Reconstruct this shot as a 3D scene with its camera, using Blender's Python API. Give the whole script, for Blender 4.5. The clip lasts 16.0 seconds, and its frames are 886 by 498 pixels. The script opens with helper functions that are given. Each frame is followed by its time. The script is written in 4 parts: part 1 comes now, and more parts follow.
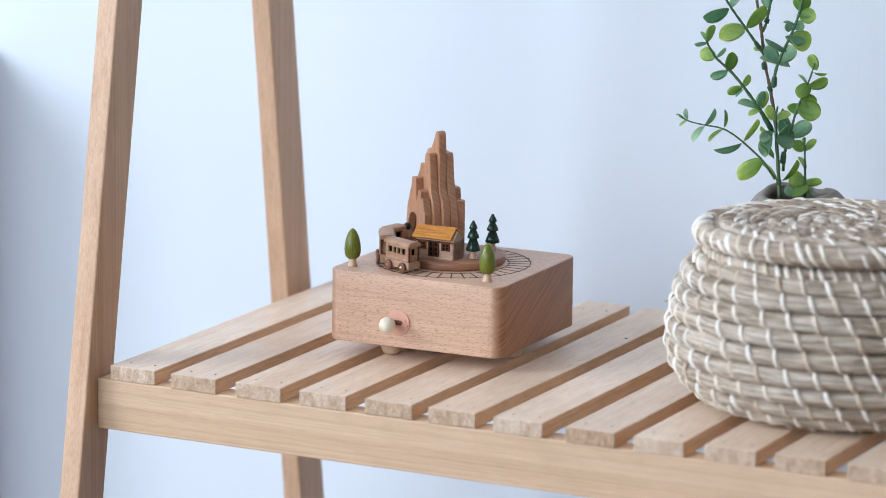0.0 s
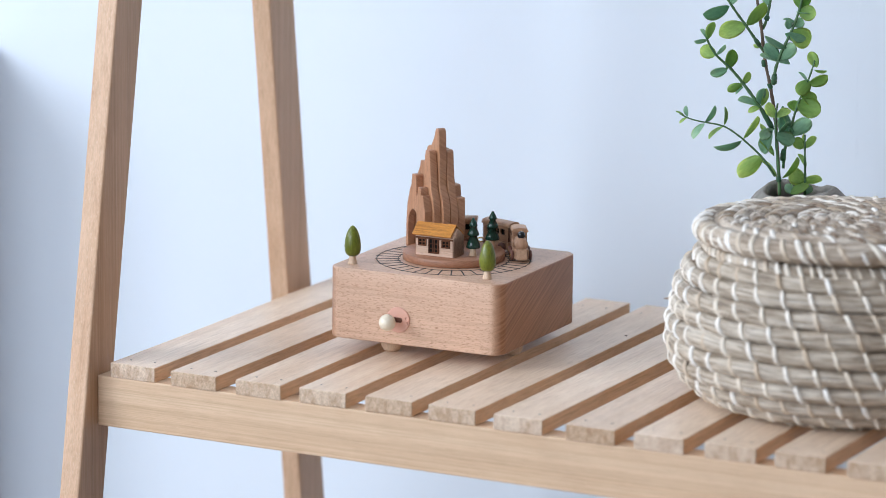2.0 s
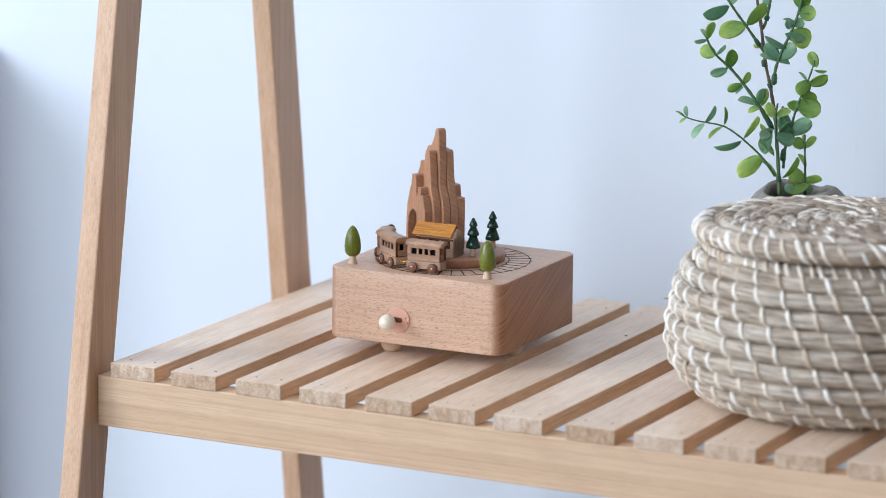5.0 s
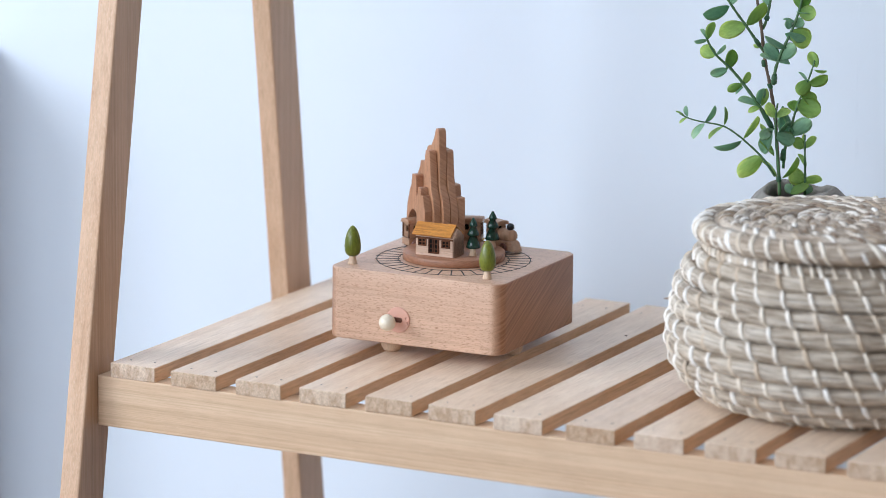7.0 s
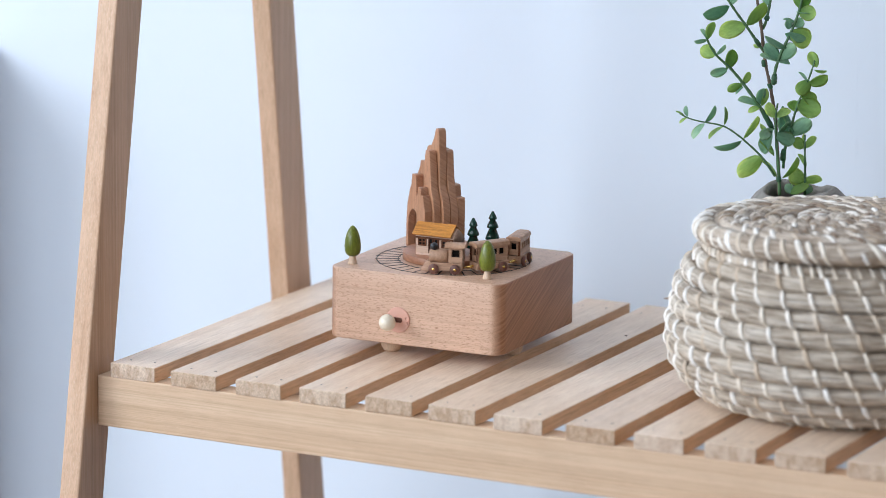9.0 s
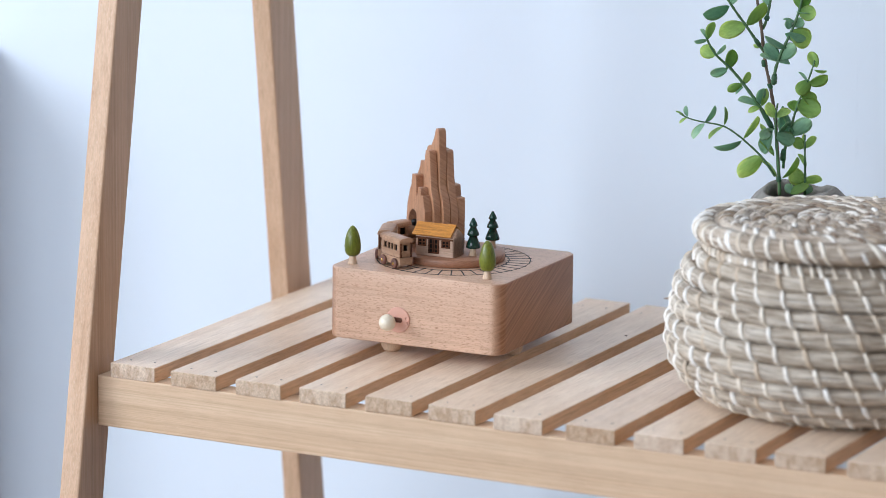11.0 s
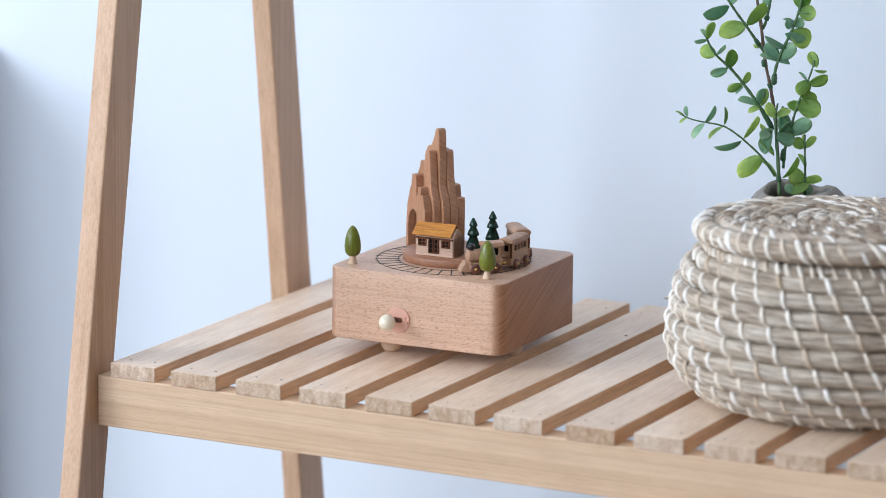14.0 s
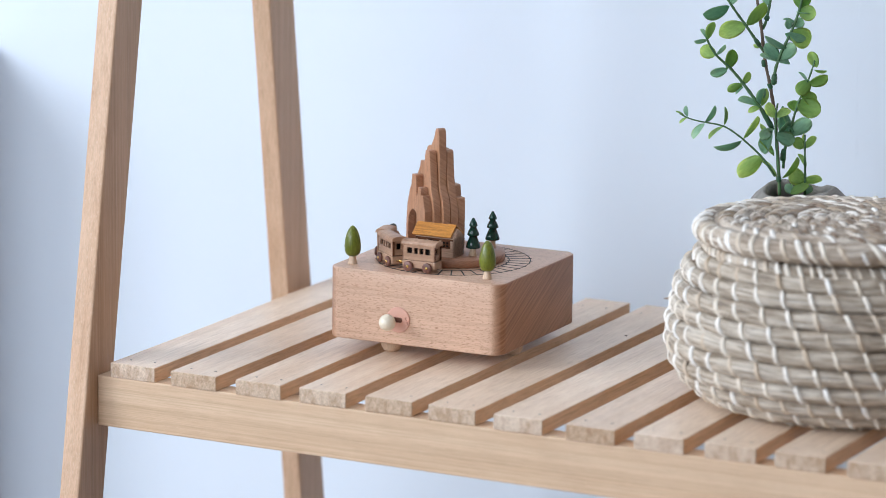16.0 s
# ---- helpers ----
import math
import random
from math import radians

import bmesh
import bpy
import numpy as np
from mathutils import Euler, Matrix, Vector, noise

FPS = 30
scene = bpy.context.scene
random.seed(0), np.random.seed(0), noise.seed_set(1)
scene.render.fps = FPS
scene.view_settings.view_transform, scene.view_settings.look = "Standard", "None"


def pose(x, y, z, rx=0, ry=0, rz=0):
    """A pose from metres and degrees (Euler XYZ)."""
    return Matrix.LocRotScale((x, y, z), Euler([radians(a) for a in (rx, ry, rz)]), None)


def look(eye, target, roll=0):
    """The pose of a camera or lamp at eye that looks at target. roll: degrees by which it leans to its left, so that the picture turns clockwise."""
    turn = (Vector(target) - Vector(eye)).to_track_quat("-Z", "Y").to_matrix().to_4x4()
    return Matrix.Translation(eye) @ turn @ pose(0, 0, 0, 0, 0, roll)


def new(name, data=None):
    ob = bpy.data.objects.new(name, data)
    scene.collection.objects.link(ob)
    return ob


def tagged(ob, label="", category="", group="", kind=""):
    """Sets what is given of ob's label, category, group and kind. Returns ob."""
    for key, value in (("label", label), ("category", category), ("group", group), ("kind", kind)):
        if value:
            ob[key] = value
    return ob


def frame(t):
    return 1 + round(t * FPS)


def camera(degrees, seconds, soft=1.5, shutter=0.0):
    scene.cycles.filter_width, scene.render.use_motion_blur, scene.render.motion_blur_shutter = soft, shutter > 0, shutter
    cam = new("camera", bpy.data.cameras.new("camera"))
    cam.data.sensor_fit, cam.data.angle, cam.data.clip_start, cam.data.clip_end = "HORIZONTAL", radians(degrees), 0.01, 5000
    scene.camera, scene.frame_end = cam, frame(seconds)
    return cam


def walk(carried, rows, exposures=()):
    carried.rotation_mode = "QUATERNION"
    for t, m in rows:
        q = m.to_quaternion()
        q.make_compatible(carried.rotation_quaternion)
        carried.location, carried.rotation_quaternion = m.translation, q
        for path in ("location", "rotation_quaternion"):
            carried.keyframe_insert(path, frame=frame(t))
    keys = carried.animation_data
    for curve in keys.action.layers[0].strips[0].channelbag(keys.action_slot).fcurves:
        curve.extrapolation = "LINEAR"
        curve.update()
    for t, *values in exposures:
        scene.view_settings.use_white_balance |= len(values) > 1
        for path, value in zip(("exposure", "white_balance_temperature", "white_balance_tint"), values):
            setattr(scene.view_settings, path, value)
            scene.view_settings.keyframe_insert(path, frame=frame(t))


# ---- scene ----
cam = camera(12.466, 16.0, soft=0.55, shutter=0.5)
Z0 = 0.70                       # height of the slatted shelf's top
EYE = (1.3853, -2.2461, 0.6267 + Z0)
AIM = (0.2350, 0.0247, 0.0972 + Z0)


def aim(up):
    return look(EYE, (AIM[0], AIM[1], AIM[2] + up), 0.668)


walk(cam, [(0.0, aim(0.0018)), (0.1, aim(0.0011)), (0.2, aim(0.0005)), (0.3, aim(0.0001)), (0.4, aim(0)), (0.7, aim(0)), (16.0, aim(0))])
cam.data.dof.use_dof = True
cam.data.dof.focus_distance = 2.735
cam.data.dof.aperture_fstop = 5.6

# ---- light ----
world = bpy.data.worlds.new("daylight")
scene.world = world
world.use_nodes = True
sky = world.node_tree.nodes.new("ShaderNodeTexSky")
sky.sky_type = "NISHITA"
sky.sun_disc = False
sky.sun_elevation = radians(38)
sky.sun_rotation = radians(250)
back = world.node_tree.nodes["Background"]
back.inputs["Strength"].default_value = 0.12
world.node_tree.links.new(sky.outputs[0], back.inputs[0])


def area_lamp(name, m, w, h, watts, colour):
    lamp = bpy.data.lights.new(name, "AREA")
    lamp.shape, lamp.size, lamp.size_y = "RECTANGLE", w, h
    lamp.energy, lamp.color = watts, colour
    ob = new(name, lamp)
    ob.matrix_world = m
    return ob


DAY = (0.80, 0.885, 1.0)
area_lamp("window_light_west", pose(-1.93, -1.55, 1.88, 0, -60, 12), 1.3, 1.5, 73, DAY)
# Added frontal fill from the south, no known window.
area_lamp("window_light_south", pose(-0.70, -3.38, 1.80, 66), 2.1, 1.4, 56, DAY)
scene.view_settings.exposure = 0.0


# ---- materials ----
def nodes_of(name, rough=0.5):
    mat = bpy.data.materials.new(name)
    mat.use_nodes = True
    nt = mat.node_tree
    b = nt.nodes["Principled BSDF"]
    b.inputs["Roughness"].default_value = rough
    return mat, nt, b


def add(nt, kind, **ins):
    n = nt.nodes.new(kind)
    for k, v in ins.items():
        n.inputs[k].default_value = v
    return n


def ramp(nt, src, stops):
    r = nt.nodes.new("ShaderNodeValToRGB")
    while len(r.color_ramp.elements) < len(stops):
        r.color_ramp.elements.new(0.5)
    for e, (pos, c) in zip(r.color_ramp.elements, stops):
        e.position, e.color = pos, (*c, 1) if len(c) == 3 else c
    nt.links.new(src, r.inputs[0])
    return r.outputs[0]


def mix(nt, fac, a, b, mode="MIX"):
    m = nt.nodes.new("ShaderNodeMix")
    m.data_type, m.blend_type = "RGBA", mode
    for s, v in ((0, fac), (6, a), (7, b)):
        if isinstance(v, (int, float)):
            m.inputs[s].default_value = v
        elif isinstance(v, tuple):
            m.inputs[s].default_value = (*v, 1)
        else:
            nt.links.new(v, m.inputs[s])
    return m.outputs[2]


def coords(nt, scale, uv=False, shift=True):
    tc = nt.nodes.new("ShaderNodeTexCoord")
    src = tc.outputs["UV" if uv else "Object"]
    if shift:
        info = nt.nodes.new("ShaderNodeObjectInfo")
        mul = nt.nodes.new("ShaderNodeMath")
        mul.operation = "MULTIPLY"
        mul.inputs[1].default_value = 7.3
        nt.links.new(info.outputs["Random"], mul.inputs[0])
        ad = nt.nodes.new("ShaderNodeVectorMath")
        ad.operation = "ADD"
        nt.links.new(src, ad.inputs[0])
        nt.links.new(mul.outputs[0], ad.inputs[1])
        src = ad.outputs[0]
    mp = nt.nodes.new("ShaderNodeMapping")
    mp.inputs["Scale"].default_value = scale
    nt.links.new(src, mp.inputs[0])
    return mp.outputs[0]


def noise_of(nt, vec, scale=1.0, detail=4, rough=0.55, distort=0.0):
    n = add(nt, "ShaderNodeTexNoise", Scale=scale, Detail=detail, Roughness=rough, Distortion=distort)
    nt.links.new(vec, n.inputs["Vector"])
    return n.outputs["Fac"]


def bump(nt, b, height, strength, dist):
    n = add(nt, "ShaderNodeBump", Strength=strength, Distance=dist)
    nt.links.new(height, n.inputs["Height"])
    nt.links.new(n.outputs[0], b.inputs["Normal"])


def grain_scale(axis, along, across):
    return tuple(along if a == axis else across for a in "xyz")


def wood(name, light, dark, axis="x", along=6, across=160, fleck=0.0, fleck_colour=(0.2, 0.1, 0.06), fleck_along=110, fleck_across=1500,
         rough=0.5, vary=0.12, relief=0.25, lined=0.9, fibre=0.8, ends=None, speck=0.0):
    """Wood with its grain along one axis: broad bands, fine fibres, short dark flecks and a tint that differs from piece to piece."""
    mat, nt, b = nodes_of(name, rough)
    bands = noise_of(nt, coords(nt, grain_scale(axis, along * 0.35, across * 0.3)), 1, 2, 0.5, 0.6)
    fibres = noise_of(nt, coords(nt, grain_scale(axis, along * 4, across * 8)), 1, 4, 0.6)
    col = ramp(nt, bands, [(0.3, light), (0.52, tuple(0.6 * x + 0.4 * y for x, y in zip(light, dark))), (0.72, dark)])
    fine = ramp(nt, fibres, [(0.32, (0.78, 0.74, 0.70)), (0.58, (1, 1, 1))])
    col = mix(nt, fibre, col, fine, "MULTIPLY")
    lines = noise_of(nt, coords(nt, grain_scale(axis, along * 0.6, across * 1.7)), 1, 3, 0.55, 0.3)
    col = mix(nt, lined, col, ramp(nt, lines, [(0.36, (0.82, 0.77, 0.71)), (0.55, (1.02, 1.02, 1.02))]), "MULTIPLY")
    blot = noise_of(nt, coords(nt, (22, 22, 22)), 1, 3)
    col = mix(nt, 0.5, col, ramp(nt, blot, [(0.3, (0.9, 0.88, 0.86)), (0.7, (1.03, 1.03, 1.02))]), "MULTIPLY")
    if speck:
        # sawn fibres: short broken marks and a cloudy change of tone
        sp = noise_of(nt, coords(nt, grain_scale(axis, 60, 1000)), 1, 3, 0.7)
        col = mix(nt, speck, col, ramp(nt, sp, [(0.36, (0.78, 0.72, 0.66)), (0.48, (1, 1, 1)), (0.64, (1.09, 1.10, 1.12))]), "MULTIPLY")
        cl = noise_of(nt, coords(nt, grain_scale(axis, 28, 75)), 1, 5, 0.65)
        col = mix(nt, speck, col, ramp(nt, cl, [(0.32, (0.90, 0.86, 0.82)), (0.60, (1.06, 1.07, 1.09))]), "MULTIPLY")
    info = nt.nodes.new("ShaderNodeObjectInfo")
    tint = ramp(nt, info.outputs["Random"], [(0.0, (1 - vary, 1 - vary * 1.15, 1 - vary * 1.3)), (1.0, (1, 1, 1))])
    col = mix(nt, 1.0, col, tint, "MULTIPLY")
    if fleck:
        f = noise_of(nt, coords(nt, grain_scale(axis, fleck_along, fleck_across)), 1, 1, 0.4)
        mask = ramp(nt, f, [(0.60, (0, 0, 0)), (0.66, (fleck, fleck, fleck))])
        col = mix(nt, mask, col, fleck_colour)
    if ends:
        # the ends of the block show the growth rings, the box's also its side shade; the change runs round the curved
        # corner
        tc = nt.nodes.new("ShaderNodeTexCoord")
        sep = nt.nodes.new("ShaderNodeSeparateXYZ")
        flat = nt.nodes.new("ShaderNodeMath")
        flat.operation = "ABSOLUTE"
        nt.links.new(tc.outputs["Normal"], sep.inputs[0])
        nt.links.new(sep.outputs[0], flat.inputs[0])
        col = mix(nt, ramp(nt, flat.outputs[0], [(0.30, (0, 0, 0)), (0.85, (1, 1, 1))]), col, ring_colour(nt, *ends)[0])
    nt.links.new(col, b.inputs["Base Color"])
    bump(nt, b, fibres, relief, 0.0004)
    return mat


def ring_colour(nt, light, dark, turn, fineness, vary, swirl=0.25):
    """The cut end of a block: growth rings cross it as slanting lines."""
    rot = nt.nodes.new("ShaderNodeMapping")
    tc = nt.nodes.new("ShaderNodeTexCoord")
    rot.inputs["Rotation"].default_value = (radians(turn), 0, 0)
    info = nt.nodes.new("ShaderNodeObjectInfo")
    ad = nt.nodes.new("ShaderNodeVectorMath")
    ad.operation = "ADD"
    nt.links.new(tc.outputs["Object"], ad.inputs[0])
    nt.links.new(info.outputs["Random"], ad.inputs[1])
    nt.links.new(ad.outputs[0], rot.inputs[0])
    squeeze = nt.nodes.new("ShaderNodeMapping")
    squeeze.inputs["Scale"].default_value = (8, 14, fineness)
    nt.links.new(rot.outputs[0], squeeze.inputs[0])
    rings = noise_of(nt, squeeze.outputs[0], 1, 3, 0.5, swirl)
    fine = noise_of(nt, coords(nt, (900, 900, 900)), 1, 3)
    blot = noise_of(nt, coords(nt, (30, 30, 30)), 1, 3)
    col = ramp(nt, rings, [(0.36, dark), (0.6, light)])
    col = mix(nt, 0.7, col, ramp(nt, fine, [(0.3, (0.82, 0.8, 0.78)), (0.65, (1, 1, 1))]), "MULTIPLY")
    col = mix(nt, 0.6, col, ramp(nt, blot, [(0.3, (0.9, 0.88, 0.86)), (0.7, (1, 1, 1))]), "MULTIPLY")
    return mix(nt, 1.0, col, ramp(nt, info.outputs["Random"], [(0.0, (1 - vary, 1 - vary * 1.1, 1 - vary * 1.2)), (1.0, (1, 1, 1))]), "MULTIPLY"), fine


def ringed(name, light, dark, turn, fineness=1050, vary=0.0, swirl=0.25):
    mat, nt, b = nodes_of(name, 0.45)
    col, fine = ring_colour(nt, light, dark, turn, fineness, vary, swirl)
    nt.links.new(col, b.inputs["Base Color"])
    bump(nt, b, fine, 0.2, 0.0003)
    return mat


def end_grain(name, light, dark):
    mat, nt, b = nodes_of(name, 0.85)
    n = noise_of(nt, coords(nt, (1000, 500, 800)), 1, 4, 0.7)
    m = noise_of(nt, coords(nt, (230, 90, 120)), 1, 3, 0.6)
    col = ramp(nt, m, [(0.3, dark), (0.6, light)])
    col = mix(nt, 0.8, col, ramp(nt, n, [(0.35, (0.66, 0.62, 0.58)), (0.6, (1.05, 1.05, 1.05))]), "MULTIPLY")
    info = nt.nodes.new("ShaderNodeObjectInfo")
    col = mix(nt, 1.0, col, ramp(nt, info.outputs["Random"], [(0.0, (0.84, 0.76, 0.68)), (0.6, (1, 1, 1)), (1.0, (1.06, 1.08, 1.12))]), "MULTIPLY")
    nt.links.new(col, b.inputs["Base Color"])
    bump(nt, b, n, 0.8, 0.0012)
    return mat


def paint(name, colour, rough=0.5, vary=0.06, scale=40, relief=0.1, dist=0.0004):
    mat, nt, b = nodes_of(name, rough)
    n = noise_of(nt, coords(nt, (scale,) * 3), 1, 4)
    m = noise_of(nt, coords(nt, (scale * 14,) * 3), 1, 3)
    lo = tuple(c * (1 - vary) for c in colour)
    col = ramp(nt, n, [(0.3, lo), (0.7, colour)])
    nt.links.new(col, b.inputs["Base Color"])
    bump(nt, b, m, relief, dist)
    return mat


def streaked_paint(name, light, dark, axis, rough=0.3):
    """Stain over turned wood: the grain shows through along the axis."""
    mat, nt, b = nodes_of(name, rough)
    g = noise_of(nt, coords(nt, grain_scale(axis, 60, 900)), 1, 4, 0.6)
    col = ramp(nt, g, [(0.32, dark), (0.66, light)])
    # the stain sits unevenly: small darker spots and pores
    spots = noise_of(nt, coords(nt, grain_scale(axis, 700, 1300)), 1, 3, 0.7)
    col = mix(nt, 0.32, col, ramp(nt, spots, [(0.38, (0.45, 0.45, 0.45)), (0.52, (1, 1, 1)), (0.68, (1.3, 1.28, 1.2))]), "MULTIPLY")
    nt.links.new(col, b.inputs["Base Color"])
    bump(nt, b, spots, 0.25, 0.0003)
    return mat


PINE_Y = wood("pine_slat", (0.935, 0.752, 0.592), (0.85, 0.635, 0.46), "y", 3, 130, 0.3, (0.62, 0.44, 0.31), 50, 2600, rough=0.38, vary=0.12, lined=0.32, fibre=0.5, relief=0.3, speck=0.6)
PINE_X = wood("pine_rail", (0.81, 0.605, 0.425), (0.70, 0.48, 0.31), "x", 0.9, 340, 0.0, rough=0.5, vary=0.06, lined=0.6, fibre=0.5, relief=0.3, speck=0.3)
PINE_Z = wood("pine_leg", (0.74, 0.505, 0.345), (0.62, 0.385, 0.24), "z", 0.9, 150, 0.2, (0.84, 0.70, 0.55), 40, 2300, rough=0.5, vary=0.05, lined=0.4, fibre=0.7, speck=0.22)
# Slat sides: the same pine, with warm bounce between the slats put into its colour.
PINE_BOUNCE = wood("pine_slat_bounce_side", (0.90, 0.635, 0.415), (0.80, 0.52, 0.31), "y", 3, 160, 0.0, rough=0.6, vary=0.14, lined=0.4, fibre=0.5, relief=0.3, speck=0.6)
SLAT_END = end_grain("sawn_slat_end", (0.80, 0.63, 0.48), (0.56, 0.37, 0.235))
# Box ends: ring grain, coloured darker still for the shade on its right side.
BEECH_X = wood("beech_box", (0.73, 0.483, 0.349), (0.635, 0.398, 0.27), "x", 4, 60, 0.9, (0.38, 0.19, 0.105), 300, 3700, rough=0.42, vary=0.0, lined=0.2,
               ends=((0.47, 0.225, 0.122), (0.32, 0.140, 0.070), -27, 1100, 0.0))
BEECH_D = wood("beech_disc", (0.46, 0.220, 0.128), (0.31, 0.140, 0.078), "x", 5, 220, 0.55, (0.24, 0.115, 0.065), 160, 2400, rough=0.45, vary=0.0,
               ends=((0.46, 0.215, 0.12), (0.30, 0.13, 0.07), -27, 900, 0.0))
BEECH_Z = wood("beech_board", (0.68, 0.365, 0.21), (0.53, 0.255, 0.135), "z", 8, 190, 0.5, (0.26, 0.13, 0.07), 120, 1500, rough=0.5, vary=0.26)
PALE_X = wood("pale_beech", (0.78, 0.555, 0.425), (0.63, 0.425, 0.31), "x", 10, 260, 0.4, (0.36, 0.23, 0.15), 200, 2200, rough=0.5, vary=0.10)
TOY_X = wood("toy_train_wood", (0.60, 0.375, 0.25), (0.42, 0.235, 0.145), "x", 10, 300, 0.5, (0.24, 0.14, 0.08), 200, 2400, rough=0.45, vary=0.12)
TOY_ROOF = wood("toy_roof_wood", (0.60, 0.365, 0.235), (0.41, 0.225, 0.13), "x", 10, 300, 0.4, (0.22, 0.12, 0.07), 200, 2400, rough=0.42, vary=0.1)
BEECH_E = ringed("beech_board_end", (0.60, 0.325, 0.195), (0.49, 0.24, 0.138), 34, 800, 0.2, 0.9)
TURNED = wood("turned_pale_wood", (0.80, 0.60, 0.43), (0.67, 0.46, 0.31), "z", 20, 200, rough=0.4, vary=0.04, lined=0.3)
KNOB = wood("turned_knob", (0.84, 0.75, 0.60), (0.80, 0.70, 0.54), "z", 20, 120, rough=0.3, vary=0.02, lined=0.1, fibre=0.3)
WALNUT = wood("dark_wheel_wood", (0.25, 0.110, 0.082), (0.15, 0.062, 0.047), "x", 60, 400, rough=0.4, vary=0.2)
JOINERY = wood("dark_brown_joinery", (0.20, 0.080, 0.040), (0.08, 0.031, 0.016), "z", 30, 500, rough=0.7, vary=0.1)
ORANGE = streaked_paint("orange_stain", (0.72, 0.305, 0.055), (0.46, 0.165, 0.026), "x", 0.35)
OLIVE = streaked_paint("olive_stain", (0.205, 0.22, 0.024), (0.085, 0.115, 0.009), "z", 0.28)
PINE_GREEN = streaked_paint("dark_green_stain", (0.012, 0.055, 0.036), (0.005, 0.024, 0.018), "z", 0.22)
BLACK = paint("black_bead", (0.012, 0.013, 0.016), 0.3, 0.2)
DARK = paint("dark_recess", (0.008, 0.006, 0.005), 0.9, 0.3)
for dull in (DARK, JOINERY):
    dull.node_tree.nodes["Principled BSDF"].inputs["Specular IOR Level"].default_value = 0.15
INK = paint("black_track_ink", (0.013, 0.013, 0.015), 0.6, 0.4, 400)
SALMON = paint("salmon_plastic", (0.74, 0.41, 0.31), 0.45, 0.05)
WALL = paint("white_wall_paint", (0.75, 0.812, 0.89), 0.75, 0.025, 5, 0.12, 0.0006)
LOW_BOUNCE = paint("low_bounce_brown", (0.22, 0.19, 0.17), 0.8, 0.05, 4)
CEIL = paint("white_ceiling_paint", (0.80, 0.80, 0.79), 0.8, 0.02, 4)
FLOOR = wood("floor_board", (0.26, 0.175, 0.11), (0.17, 0.11, 0.065), "y", 2, 30, rough=0.45, vary=0.2)
STONE = paint("grey_stoneware", (0.37, 0.335, 0.30), 0.85, 0.35, 90, 0.8, 0.0012)
MOUTH_SHADE = paint("pot_mouth_shade", (0.03, 0.026, 0.02), 0.9, 0.5, 300, 1.0, 0.002)
NAIL = paint("grey_nail", (0.40, 0.32, 0.26), 0.5, 0.3, 300)
BRASS, _nt, _b = nodes_of("brass", 0.25)
_b.inputs["Base Color"].default_value = (0.80, 0.55, 0.18, 1)
_b.inputs["Metallic"].default_value = 1.0


def straw(name, light, dark, pale, rough=0.55):
    """Dry grass bundled along the coil: UV u runs along it, in metres."""
    mat, nt, b = nodes_of(name, rough)
    fib = noise_of(nt, coords(nt, (40, 900, 1), True), 1, 4, 0.65)
    pat = noise_of(nt, coords(nt, (28, 90, 1), True), 1, 3, 0.6)
    col = ramp(nt, pat, [(0.28, dark), (0.5, light), (0.72, pale)])
    col = mix(nt, 0.9, col, ramp(nt, fib, [(0.34, (0.50, 0.46, 0.42)), (0.56, (1, 1, 1))]), "MULTIPLY")
    strand = noise_of(nt, coords(nt, (45, 480, 1), True), 1, 3, 0.6)
    col = mix(nt, 0.65, col, ramp(nt, strand, [(0.40, (0.42, 0.37, 0.33)), (0.47, (1, 1, 1)), (0.62, (1.12, 1.12, 1.12))]), "MULTIPLY")
    nt.links.new(col, b.inputs["Base Color"])
    high = mix(nt, 0.5, fib, strand)
    bump(nt, b, high, 0.9, 0.0016)
    return mat


STRAW = straw("seagrass_coil", (0.56, 0.475, 0.38), (0.33, 0.25, 0.178), (0.74, 0.67, 0.58))
STRAW_BROWN = paint("brown_straw", (0.36, 0.25, 0.17), 0.7, 0.4, 300)
LIDSTRAW = straw("seagrass_lid_coil", (0.57, 0.465, 0.365), (0.28, 0.20, 0.14), (0.78, 0.70, 0.60))


def strip(name, low, mid, high):
    mat, nt, b = nodes_of(name, 0.5)
    info = nt.nodes.new("ShaderNodeObjectInfo")
    col = ramp(nt, info.outputs["Random"], [(0.0, low), (0.35, mid), (1.0, high)])
    n = noise_of(nt, coords(nt, (250, 250, 120)), 1, 3)
    col = mix(nt, 0.8, col, ramp(nt, n, [(0.3, (0.74, 0.68, 0.60)), (0.6, (1, 1, 1))]), "MULTIPLY")
    nt.links.new(col, b.inputs["Base Color"])
    bump(nt, b, n, 0.5, 0.0006)
    return mat


STITCH = strip("white_stitch_strip", (0.60, 0.48, 0.36), (0.84, 0.76, 0.65), (0.93, 0.90, 0.86))
LIDSTITCH = strip("mottled_stitch_strip", (0.22, 0.145, 0.095), (0.52, 0.41, 0.305), (0.93, 0.89, 0.84))



